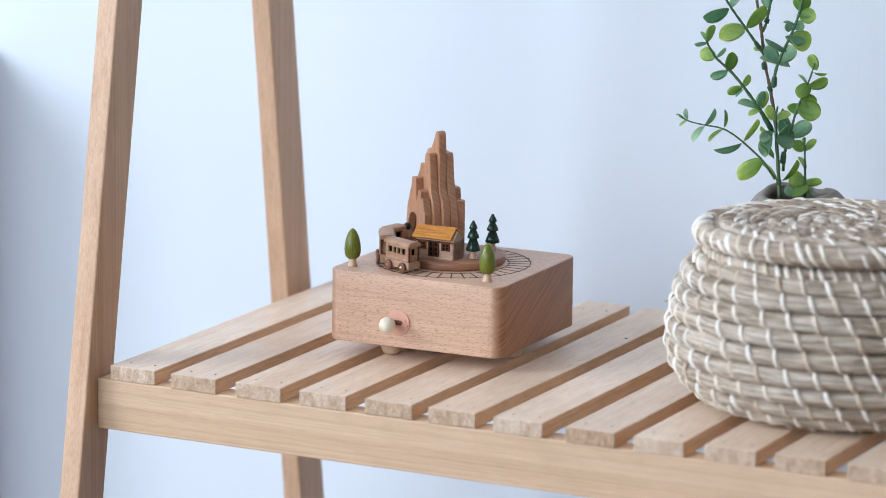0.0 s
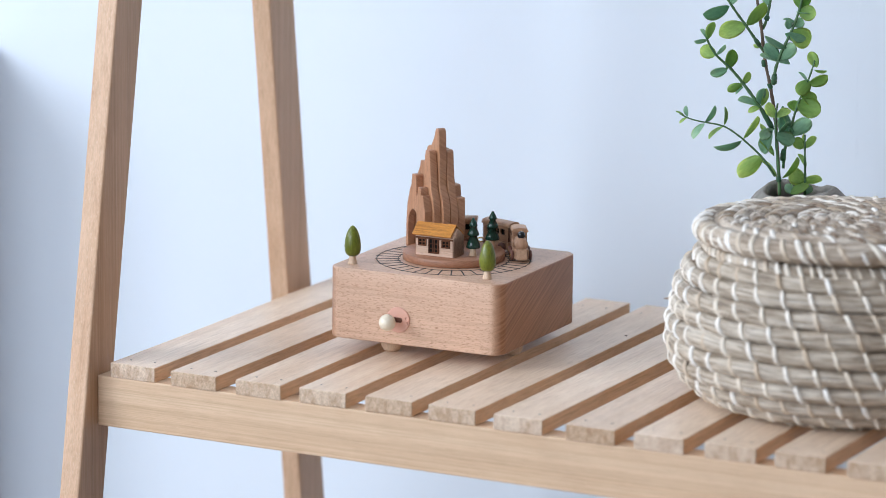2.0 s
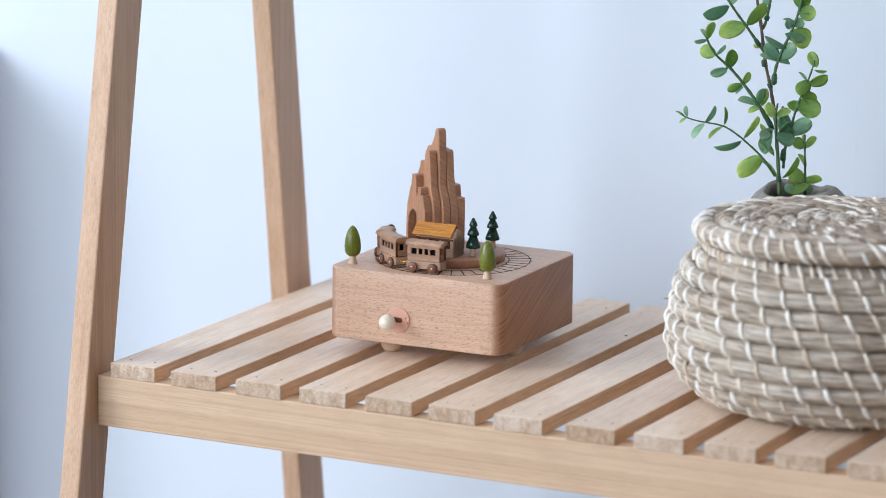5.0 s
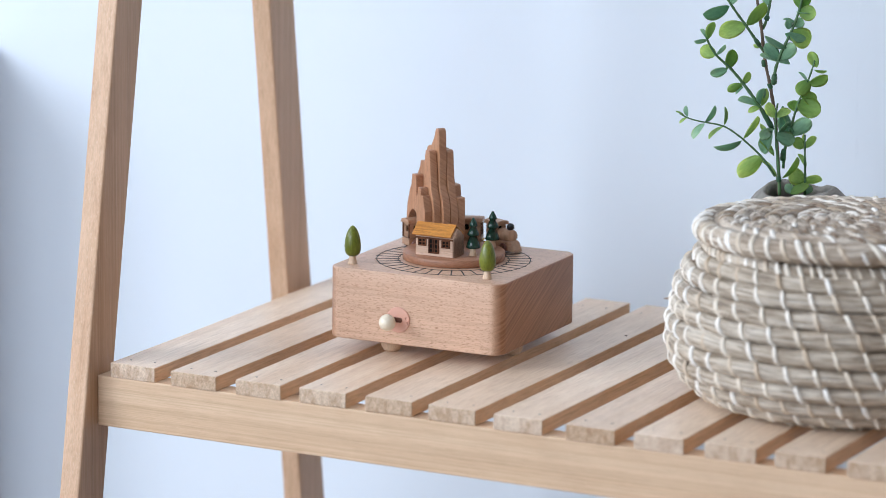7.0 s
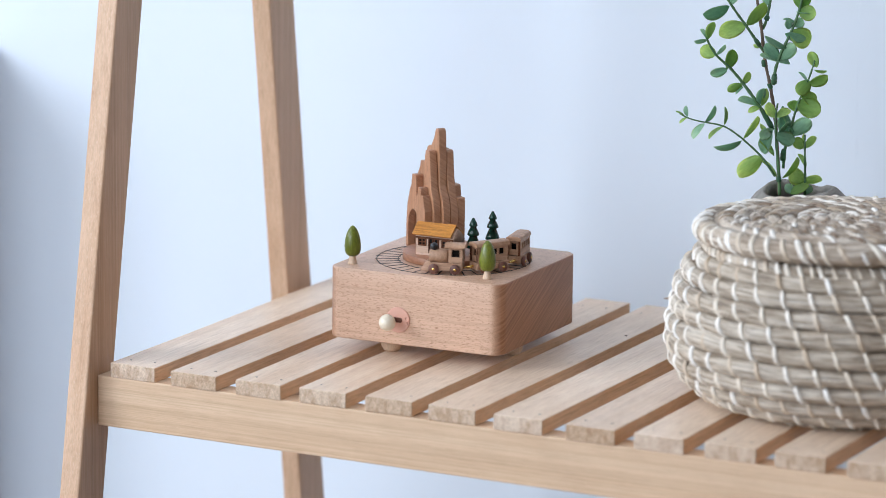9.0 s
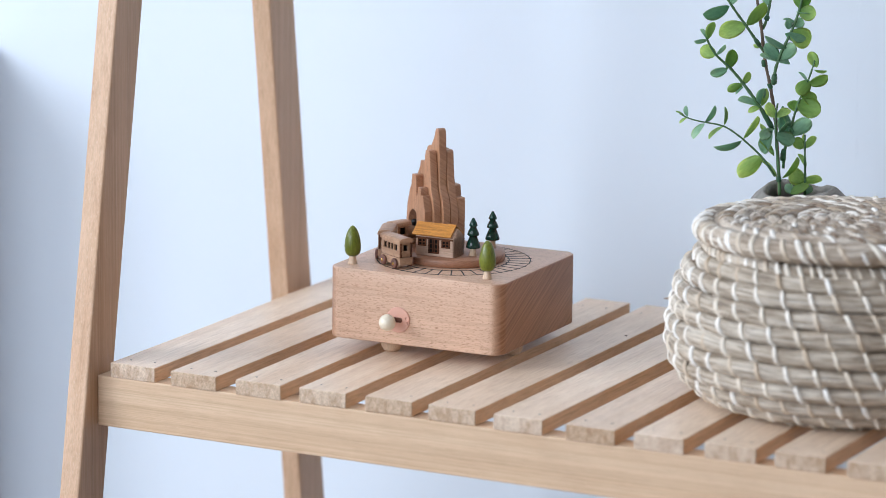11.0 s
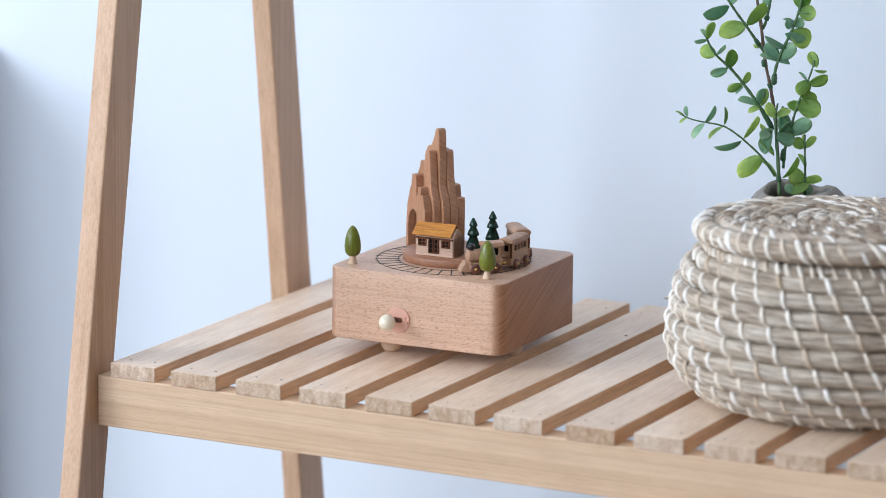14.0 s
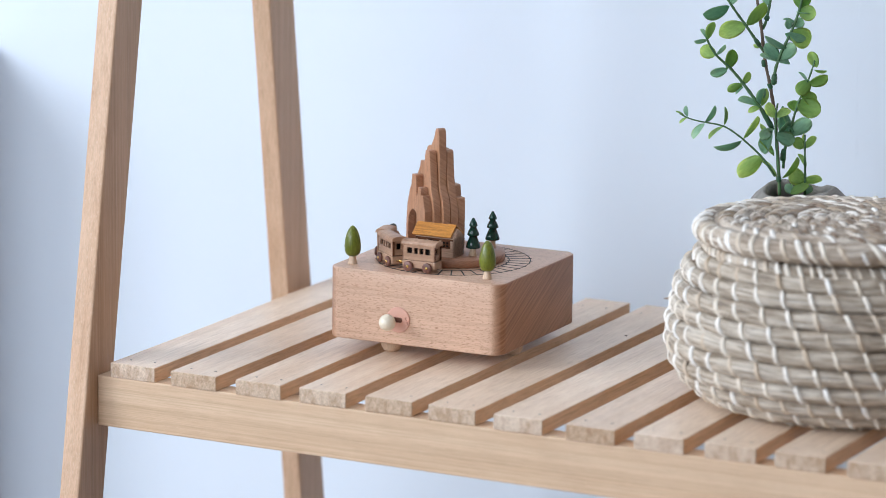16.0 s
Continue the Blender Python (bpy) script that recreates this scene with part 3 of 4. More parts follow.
def pine_tree(parent, x, y, h):
    k = h / 0.0265
    prof = [(0, 0.0055), (0.0046, 0.0056), (0.0050, 0.0063), (0.0044, 0.0085), (0.0023, 0.0140), (0.0034, 0.0141), (0.0041, 0.0148), (0.0036, 0.0165), (0.0017, 0.0205),
            (0.0026, 0.0206), (0.0029, 0.0212), (0.0022, 0.0232), (0.0007, 0.0262), (0, 0.0265)]
    tr = part("fir_tree", lathe([(r, z * k) for r, z in prof], 32), PINE_GREEN, parent, "dark green turned wooden fir tree", pose(x + 0.0016, y - 0.0034, 0.0054))
    part("trunk", lathe([(0, 0), (0.0025, 0), (0.0026, 0.0003), (0.0021, 0.0030), (0.0021, 0.0060), (0, 0.0060)], 24), TURNED, tr, "pale turned trunk")


def music_box():
    mb = thing("music_box", BOX, "square beech music box topped by a toy railway and mountain", "music box")
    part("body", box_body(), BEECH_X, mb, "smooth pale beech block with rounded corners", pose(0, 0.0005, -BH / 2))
    for x, y in ((-0.0255, -0.0415), (0.0500, -0.0105), (-0.0200, 0.0420)):
        prof = [(0, -0.0100), (0.0035, -0.0100), (0.0058, -0.0088), (0.0072, -0.0062), (0.0076, -0.0035), (0.0074, -0.0002), (0, -0.0002)]
        part("foot", lathe(prof, 32), TURNED, mb, "", pose(x, y, -BH + 0.0002))
    # slide switch
    pl = part("switch_plate", switch_plate(), SALMON, mb, "round salmon plastic switch plate with a slot", pose(-0.0108, -BD / 2, -0.0312, 90))
    part("slot", capsule(0.0072, 0.0034, 0.0005), WALNUT, pl, "dark slot", pose(-0.0002, 0.0, 0.0007))
    part("lettering", letters("On", 0.0050, 0.0005), SALMON, pl, "raised letters", pose(0.0052, 0.0036, 0.0012, 0, 0, -90))
    kb = part("switch_knob", bead(0.0056, 32, 16), KNOB, mb, "cream turned wooden knob", pose(-0.0136, -BD / 2 - 0.0112, -0.0312, 90))
    part("pin", lathe([(0, 0), (0.0016, 0), (0.0016, 0.0128), (0, 0.0128)], 16), JOINERY, kb, "brown pin", pose(0, 0, -0.0125))
    # railway track
    tk = part("track", flat_ring(0.0523, 0.0006, 0.00018), INK, mb, "thin black railway track printed in a ring", pose(0, 0, 0.00002))
    part("inner_rail", flat_ring(0.0378, 0.0006, 0.00018), INK, tk)
    tie = mesh_of("tie", rbox(0.0170, 0.0009, 0.00014, 0, at=(0.0450, 0, 0.00007)), INK)
    for k in range(37):
        part("tie", tie, INK, tk, "", pose(0, 0, 0, 0, 0, k * 360 / 37 + 2))
    part("platform", lathe([(0, 0.0004), (0.0346, 0.0004), (0.0349, 0.0007), (0.0349, 0.0051), (0.0346, 0.0054), (0, 0.0054)], 96), BEECH_D, mb, "round beech platform disc",
         pose(-0.0012, 0.0028, 0))
    mountain(mb)
    house(mb)
    olive_tree(mb, -0.0536, -0.0460)
    olive_tree(mb, 0.0473, -0.0462)
    pine_tree(mb, 0.0160, -0.0030, 0.0262)
    pine_tree(mb, 0.0153, 0.0290, 0.0252)
    return mb


def capsule(w, h, t):
    """A flat rounded slot shape."""
    bm = bmesh.new()
    pts = []
    for s, a0 in ((1, -90), (-1, 90)):
        pts += [(s * (w - h) / 2 + h / 2 * math.cos(radians(a0 + k * 30)), h / 2 * math.sin(radians(a0 + k * 30))) for k in range(7)]
    lo = [bm.verts.new((x, y, 0)) for x, y in pts]
    hi = [bm.verts.new((x, y, t)) for x, y in pts]
    bm.faces.new(lo[::-1])
    bm.faces.new(hi)
    for i in range(len(pts)):
        j = (i + 1) % len(pts)
        bm.faces.new((lo[i], lo[j], hi[j], hi[i]))
    return bm


def letters(text, size, thick):
    """Raised lettering as a mesh, from its left foot at the origin."""
    cu = bpy.data.curves.new("letters", "FONT")
    cu.body, cu.size, cu.extrude, cu.resolution_u = text, size, thick / 2, 3
    ob = new("letters", cu)
    me = bpy.data.meshes.new_from_object(ob)
    bpy.data.objects.remove(ob)
    bpy.data.curves.remove(cu)
    bm = bmesh.new()
    bm.from_mesh(me)
    bpy.data.meshes.remove(me)
    return bm


def switch_plate():
    bm = lathe([(0, 0), (0.0087, 0), (0.0087, 0.0007), (0.0083, 0.0010), (0, 0.0010)], 48)
    for f in bm.faces:
        f.smooth = False
    return bm


music_box()


# ---- toy train ----
def wheel(parent, x, y):
    side = 1 if y > 0 else -1
    prof = [(0, -0.0011), (0.0029, -0.0011), (0.0034, -0.0007), (0.0035, 0.0), (0.0034, 0.0006), (0.0027, 0.0011), (0, 0.0011)]
    w = part("wheel", lathe(prof, 28), WALNUT, parent, "dark brown turned wheel", pose(x, y, 0.0036, 90))
    part("axle_cap", lathe([(0, 0.0009), (0.0010, 0.0009), (0.0010, 0.0012), (0.0006, 0.0015), (0, 0.0016)], 16), BRASS, w, "brass axle cap", pose(0, 0, 0, 0 if side < 0 else 180))
    return w


def hook(parent, x):
    bm = ring(0.0024, 0.00056, 0.00056, 20, 8)
    part("coupling", bm, BRASS, parent, "brass coupling ring", pose(x, 0, 0.0046, 25))
    part("coupling_bar", tube([(x + 0.0018, 0, 0.0046), (x + 0.0045, 0, 0.0046)], [0.0004, 0.0004], 8), BRASS, parent, "brass bar")


def arched_roof(parent, x0, x1, w, z0, rise):
    n = 8
    poly = [(-w / 2, 0), (-w / 2, 0.0010)]
    for i in range(n + 1):
        a = math.pi * i / n
        poly.append((-w / 2 * 0.96 * math.cos(a), 0.0010 + (rise - 0.0010) * math.sin(a) ** 0.6))
    poly += [(w / 2, 0.0010), (w / 2, 0)]
    bm = prism(poly, x1 - x0, 0.0004, 2)
    return part("roof", bm, TOY_ROOF, parent, "rounded brown wooden roof", pose(x1, 0, z0, 0, 0, 90))


def windowed_walls(x0, x1, w, z0, z1, za, zb, posts, t=0.0012):
    """Side and end walls with real openings between za and zb."""
    bm = None
    for sy in (-1, 1):
        y = sy * (w - t) / 2
        bm = rbox(x1 - x0, t, za - z0, 0.0002, 1, ((x0 + x1) / 2, y, (z0 + za) / 2), bm)
        bm = rbox(x1 - x0, t, z1 - zb, 0.0002, 1, ((x0 + x1) / 2, y, (zb + z1) / 2), bm)
        for c, pw in posts:
            bm = rbox(pw, t, zb - za, 0, 1, (c, y, (za + zb) / 2), bm)
    for x in (x0 + t / 2 + 0.0003, x1 - t / 2 - 0.0003):
        iw = w - 2 * t
        bm = rbox(t, iw, za - z0 - 0.0006, 0.0002, 1, (x, 0, (z0 + za) / 2), bm)
        bm = rbox(t, iw, z1 - zb, 0, 1, (x, 0, (zb + z1) / 2), bm)
        for s in (-1, 1):
            bm = rbox(t, iw * 0.28, zb - za + 0.0006, 0, 1, (x, s * iw * 0.36, (za + zb) / 2), bm)
    return bm


def carriage(label):
    c = thing("train_carriage", pose(0, 0, 0), label, "toy carriage", "carriages of the toy train")
    part("chassis", rbox(0.0248, 0.0102, 0.0050, 0.0004, 2, (0, 0, 0.0050)), TOY_X, c, "oak-brown wooden chassis")
    posts = [(-0.0103, 0.0030), (-0.0042, 0.0013), (0.0, 0.0012), (0.0042, 0.0013), (0.0103, 0.0030)]
    part("cabin", windowed_walls(-0.0117, 0.0117, 0.0100, 0.0077, 0.0179, 0.0122, 0.0162, posts), TOY_X, c, "wooden cabin with four window openings a side")
    # Near-black sheets stand in for the shade behind the carriage windows.
    for sy in (-1, 1):
        part("lining", rbox(0.0204, 0.0011, 0.0098, at=(0, sy * 0.0028, 0.0128)), DARK, c, "dark sheet standing for the shade inside the cabin")
    for sx in (-1, 1):
        for sy in (-1, 1):
            part("corner_post", rbox(0.0006, 0.0013, 0.0100, 0.0001, 1), JOINERY, c, "dark corner post", pose(sx * 0.0120, sy * 0.0041, 0.0128))
    arched_roof(c, -0.0130, 0.0130, 0.0111, 0.0179, 0.0033)
    wheels = [wheel(c, x, y) for x in (-0.0072, 0.0072) for y in (-0.0062, 0.0062)]
    hook(c, 0.0152)
    return c, wheels


def locomotive():
    c = thing("locomotive", pose(0, 0, 0), "wooden toy steam locomotive with a black bead chimney", "toy locomotive")
    part("chassis", rbox(0.0225, 0.0102, 0.0052, 0.0004, 2, (-0.0028, 0, 0.0050)), TOY_X, c, "brown wooden chassis")
    plough = prism([(0.0095, 0.0016), (0.0165, 0.0016), (0.0160, 0.0035), (0.0128, 0.0084), (0.0095, 0.0084)], 0.0098, 0.0004)
    for v in plough.verts:
        if v.co.x > 0.0115:
            v.co.y = 0.0049 + (v.co.y - 0.0049) * 0.72
    part("plough", plough, TOY_X, c, "sloped wooden front", pose(-0.0022, -0.0049, 0))
    part("boiler", lathe([(0, 0), (0.0040, 0), (0.0044, 0.0004), (0.0044, 0.0120), (0.0040, 0.0125), (0, 0.0125)], 32), TOY_X, c, "round wooden boiler",
         pose(-0.0038, 0, 0.0114, 0, 90))
    part("chimney", bead(0.0027, 24, 14), BLACK, c, "black bead", pose(0.0058, 0, 0.0176))
    part("cab", windowed_walls(-0.0142, -0.0046, 0.0098, 0.0077, 0.0178, 0.0118, 0.0166, [(-0.0132, 0.0020), (-0.0057, 0.0022)]), TOY_X, c, "wooden cab with square windows")
    # The cab's inner shade, likewise made of two dark sheets.
    for sy in (-1, 1):
        part("lining", rbox(0.0068, 0.0011, 0.0098, at=(-0.0094, sy * 0.0028, 0.0128)), DARK, c, "dark sheet standing for the shade inside the cab")
    arched_roof(c, -0.0160, -0.0020, 0.0111, 0.0178, 0.0030)
    wheels = [wheel(c, x, y) for x in (-0.0094, 0.0052) for y in (-0.0062, 0.0062)]
    return c, wheels


LOCO, LOCO_WHEELS = locomotive()
CAR_A, CAR_A_WHEELS = carriage("wooden toy railway carriage coupled behind the locomotive")
CAR_B, CAR_B_WHEELS = carriage("wooden toy railway carriage at the end of the train")


# ---- seagrass basket ----
BASKET = pose(0.4657, 0.1522, Z0)


def stitch_mesh(rr, rz, t0, t1, lean, width, thick, mat=STITCH):
    """A strip of pale grass laid over a coil of half axes rr and rz, from angle t0 to t1 of its section."""
    bm = bmesh.new()
    n = 9
    rows = []
    for i in range(n):
        f = i / (n - 1)
        t = radians(t0 + (t1 - t0) * f)
        out = thick * (0.25 + 0.75 * math.sin(math.pi * f) ** 0.5)
        c, s = math.cos(t), math.sin(t)
        yc = lean * (f - 0.5)
        w = width * (0.75 + 0.25 * math.sin(math.pi * f)) / 2
        rows.append([bm.verts.new(((rr + o) * c, yc + y, (rz + o) * s)) for y, o in ((-w, -0.0004), (-w * 0.75, out * 0.75), (0, out), (w * 0.75, out * 0.75), (w, -0.0004))])
    for a, b in zip(rows, rows[1:]):
        for k in range(4):
            bm.faces.new((a[k], a[k + 1], b[k + 1], b[k])).smooth = True
    bmesh.ops.recalc_face_normals(bm, faces=bm.faces)
    return mesh_of("stitch", bm, mat)


def basket():
    bk = thing("basket", BASKET, "round lidded basket of coiled seagrass sewn with white strips", "basket")
    rows = [(0.0060, 0.0850), (0.0098, 0.0957), (0.0180, 0.1048), (0.0280, 0.1114), (0.0390, 0.1140), (0.0505, 0.1137), (0.0620, 0.1112), (0.0732, 0.1090), (0.0842, 0.1040), (0.0928, 0.0966), (0.0992, 0.0902)]
    shapes = [stitch_mesh(0.0056, 0.0061, 78, -78, ln, w, 0.0012) for ln, w in ((0.0058, 0.0036), (0.0066, 0.0041), (0.0050, 0.0033), (0.0072, 0.0038))]
    rnd = random.Random(11)
    for i, (z, r) in enumerate(rows):
        coil = part("coil", ring(r, 0.0056, 0.0060, 160, 12, 0.0004, i), STRAW, bk, "", pose(0, 0, z))
        n = 76 if i == len(rows) - 1 else 38
        for k in range(n):
            a = k * 360 / n + (9 - i) * 3.25 + rnd.uniform(-0.75, 0.75)
            part("stitch", shapes[rnd.randrange(4)], STITCH, coil, "", pose(0, 0, 0, 0, 0, a) @ pose(r, 0, 0, rnd.uniform(-3, 3)))
    # broken straw ends that stand out where a coil was joined
    for turn, z, r, n in ((207, 0.0842, 0.1085, 7), (212, 0.0932, 0.1005, 4), (199, 0.0600, 0.1150, 3)):
        for k in range(n):
            a = radians(turn + rnd.uniform(-4, 4))
            out, up = Vector((math.cos(a), math.sin(a), 0)), Vector((0, 0, rnd.uniform(-0.35, 0.45)))
            p0 = out * (r - 0.002) + Vector((0, 0, z + rnd.uniform(-0.003, 0.003)))
            p1 = p0 + (out * rnd.uniform(0.05, 0.45) + up + Vector((rnd.uniform(-0.8, 0.8), rnd.uniform(-0.8, 0.8), 0))) * 0.0065
            part("straw_end", tube([p0, p0.lerp(p1, 0.5) + up * 0.001, p1], [0.0008, 0.0007, 0.0003], 6), STRAW_BROWN, bk, "brown broken straw end")
    # floor of the basket and the lining of its wall
    part("base", lathe([(0, 0.0012), (0.0835, 0.0012), (0.0835, 0.0060), (0, 0.0060)], 64), STRAW, bk)
    wall = [(r - 0.0030, z) for z, r in rows]
    wall += [(r - 0.0050, z) for z, r in reversed(rows)]
    part("lining", lathe(wall, 96), STRAW, bk)
    # lid
    lid = part("lid", ring(0.0945, 0.0084, 0.0071, 160, 14, 0.0004, 21), LIDSTRAW, bk, "flat coiled seagrass lid with a thick rim", pose(0, 0, 0.1104, 0, 0, 26.9) @ pose(0, 0, 0, -1.9))
    rim = [stitch_mesh(0.0084, 0.0072, 120, -64, ln, w, 0.0009) for ln, w in ((0.012, 0.0044), (0.016, 0.0054), (0.009, 0.0036))]
    for k in range(62):
        part("rim_stitch", rim[rnd.randrange(3)], STITCH, lid, "", pose(0, 0, 0, 0, 0, k * 360 / 62 + rnd.uniform(-1.6, 1.6)) @ pose(0.0945, 0, 0, rnd.uniform(-10, 10)))
    tops = [stitch_mesh(0.0056, 0.0046, 150, 20, ln, w, 0.0009, LIDSTITCH) for ln, w in ((0.008, 0.0042), (0.011, 0.0050))]
    for j, r in enumerate((0.0815, 0.0715, 0.0615, 0.0515, 0.0415, 0.0315, 0.0215, 0.0115)):
        coil = part("lid_coil", ring(r, 0.0058, 0.0046, 110, 10, 0.0003, 30 + j), LIDSTRAW, lid, "", pose(0, 0, 0.0042 + 0.0002 * j))
        n = max(6, round(2 * math.pi * r / 0.0135))
        for k in range(n):
            a = (k + 0.5 * (j % 2)) * 360 / n + rnd.uniform(-2, 2)
            part("top_stitch", tops[rnd.randrange(2)], LIDSTITCH, lid, "", pose(0, 0, 0.0042 + 0.0002 * j, 0, 0, a) @ pose(r, 0, 0, rnd.uniform(-14, 14), rnd.uniform(-8, 8)))
    part("lid_core", lathe([(0, -0.004), (0.0900, -0.004), (0.0900, 0.0050), (0, 0.0050)], 64), LIDSTRAW, lid)
    return bk


basket()


# ---- plant in its pot ----
POT = pose(0.3722, 0.2900, Z0)


def plant_pot():
    prof = [(0, 0.0004), (0.030, 0.0004), (0.034, 0.004), (0.041, 0.030), (0.0435, 0.055), (0.042, 0.075), (0.0375, 0.090), (0.0305, 0.0995), (0.0255, 0.1040), (0.0236, 0.1056),
            (0.0218, 0.1050), (0.0208, 0.1020), (0.0230, 0.0960), (0.0300, 0.088), (0.033, 0.070), (0, 0.068)]
    pot = part("plant_pot", lathe(prof, 72, lambda a, z: 0.03 * math.sin(2 * a + 0.6) + 0.022 * math.sin(5 * a + z * 60) + 0.012 * math.sin(9 * a - z * 130)), STONE)
    put(pot, POT, "rough grey stoneware plant pot with a narrow mouth", "plant pot")
    # A near-black plug gives the pot's mouth its deep shade.
    part("filler", lathe([(0, 0.078), (0.0275, 0.078), (0.0236, 0.0860), (0.0222, 0.0905), (0.0150, 0.0925), (0, 0.0930)], 32), MOUTH_SHADE, pot, "dark plug standing for the shade inside the mouth")
    for v in pot.data.vertices:
        a = math.atan2(v.co.y, v.co.x)
        if v.co.z > 0.09:
            v.co.z += 0.0002 + 0.0013 * math.sin(a * 2 + 2.4) + 0.0008 * math.sin(a * 3) + 0.0018 * math.cos(a - 1.3)
    for v in pot.data.vertices:
        # chipped, stone-like facets
        if v.co.z < 0.1062 and v.co.length > 0.03:
            v.co += v.co.normalized() * 0.0016 * noise.noise(v.co * 70) + Vector((0, 0, 0.0006 * noise.noise(v.co * 160)))
    return pot


plant_pot()


def leaf_mesh(cup, fold, blunt):
    """A unit leaf: from the origin along +x, one long and one wide, slightly cupped, with a thickness."""
    bm = bmesh.new()
    n, m = 13, 7
    sheets = []
    for side in (1, -1):
        rows = []
        for i in range(n):
            u = math.sin(math.pi / 2 * i / (n - 1))
            w = max(0.815 * blunt * u ** 0.55 * (1 - u ** 2.4) ** 0.6, 0.012)
            rows.append([bm.verts.new((u, w * (2 * k / (m - 1) - 1), cup * (0.25 - (u - 0.5) ** 2) + fold * abs(2 * k / (m - 1) - 1) ** 1.5 * w + side * 0.004 * (1 - abs(2 * k / (m - 1) - 1))))
                         for k in range(m)])
        sheets.append(rows)
    for s, rows in enumerate(sheets):
        for a, b in zip(rows, rows[1:]):
            for k in range(m - 1):
                q = (a[k], a[k + 1], b[k + 1], b[k])
                bm.faces.new(q[::-1] if s else q).smooth = True
    bmesh.ops.remove_doubles(bm, verts=bm.verts, dist=1e-5)
    bmesh.ops.recalc_face_normals(bm, faces=bm.faces)
    return bm


LEAF = [[mesh_of("leaf", leaf_mesh(c, f, b), m) for c, f, b in ((0.16, 0.20, 1.0), (-0.16, 0.26, 0.97), (0.10, -0.22, 0.98), (0.22, 0.12, 0.95))] for m in (LEAF_BLUE, LEAF_YELLOW)]
RIGHT = Vector((0.892, 0.452, 0))
DEEP = Vector((-0.452, 0.892, 0))
PLANT = tagged(new("artificial_plant"), "leafy green artificial eucalyptus sprigs in a grey pot", "plant")
PLANT.matrix_basis = POT @ pose(0, 0, 0.1036)
leaf_rnd = random.Random(8)
TO_ROOM = (Vector((0, 0, 0.24)) - DEEP).normalized()


def spot(u, v, d=0.0):
    """A place u mm to the side, v mm up and d mm deep from the pot's mouth."""
    return (RIGHT * u + DEEP * d + Vector((0, 0, v))) * MM


def sprig(path, r0, r1, depth0, depth1, leaves, mat=STEM_GREEN, sleeves=()):
    """A stem through (u, v) places with its leaves: base u, v; tip u, v; breadth as it faces the room; colour 0 or 1.
    sleeves: thicker green collars, from u, v to u, v, with their radius."""
    pts, n = [], len(path)
    for i in range(n - 1):
        for k in range(4):
            f = k / 4
            pts.append([path[i][j] * (1 - f) + path[i + 1][j] * f for j in (0, 1)])
    pts.append(list(path[-1]))
    for _ in range(2):
        pts = [pts[0]] + [[(a[j] + 2 * b[j] + c[j]) / 4 for j in (0, 1)] for a, b, c in zip(pts, pts[1:], pts[2:])] + [pts[-1]]
    N = len(pts) - 1

    def depth_at(u, v):
        near = min(range(N + 1), key=lambda i: (pts[i][0] - u) ** 2 + (pts[i][1] - v) ** 2)
        return depth0 + (depth1 - depth0) * near / N

    line = [spot(u, v, depth0 + (depth1 - depth0) * i / N) for i, (u, v) in enumerate(pts)]
    lumps = [0.12 * math.sin(i * 2.1 + r0 * 9) + (0.3 if i % 4 == 0 and mat is STEM_BROWN else 0.0) for i in range(N + 1)]
    part("stem", tube(line, [(r0 + (r1 - r0) * i / N) * (1 + lumps[i]) * MM for i in range(N + 1)], 8), mat, PLANT)
    for au, av, bu, bv, r in sleeves:
        a, b = spot(au, av, depth_at(au, av)), spot(bu, bv, depth_at(bu, bv))
        row = [a.lerp(b, k / 5) for k in range(6)]
        part("sleeve", tube(row, [r * q * MM for q in (0.86, 1.0, 0.9, 0.96, 0.84, 0.62)], 9), SLEEVE, PLANT, "dark green plastic sleeve on the stem")
    for bu, bv, tu, tv, w, kind in leaves:
        d = depth_at(bu, bv)
        a = spot(bu, bv, d)
        b = spot(tu, tv, d)
        flat = (b - a).length
        L = max(flat * 1.03, w * MM / 0.92)          # a leaf broader than it looks long points partly at the room
        x = (b - a).normalized() * flat + TO_ROOM * math.sqrt(L * L - flat * flat) * leaf_rnd.choice((1, -1))
        x.normalize()
        broad = max(w * MM, 0.66 * L)
        roll = math.acos(min(1.0, w * MM / broad)) * leaf_rnd.choice((1, -1, 1))
        z = (TO_ROOM - x * TO_ROOM.dot(x)).normalized()
        z = Matrix.Rotation(roll, 3, x) @ z
        y = z.cross(x)
        m = Matrix((x, y, z)).transposed().to_4x4()
        m.translation = a
        part("leaf", LEAF[kind][leaf_rnd.randrange(4)], None, PLANT, "", m @ Matrix.Diagonal((L, broad, L, 1)))


sprig([(-13.0, -2.4), (-13.9, 15.3), (-17.3, 54.4), (-20.0, 66.0), (-21.3, 73.8), (-25.2, 88.5), (-27.1, 102.8), (-28.6, 114.4), (-30.8, 126.0), (-32.6, 136.4)], 1.11, 0.98, 2, 0,
      [(-28.9, 99.3, -33.6, 101.2, 2.8, 1)], STEM_BROWN, [(-25.5, 86.2, -26.4, 90.8, 1.84), (-22.1, 74.6, -20.5, 70.7, 1.76)])
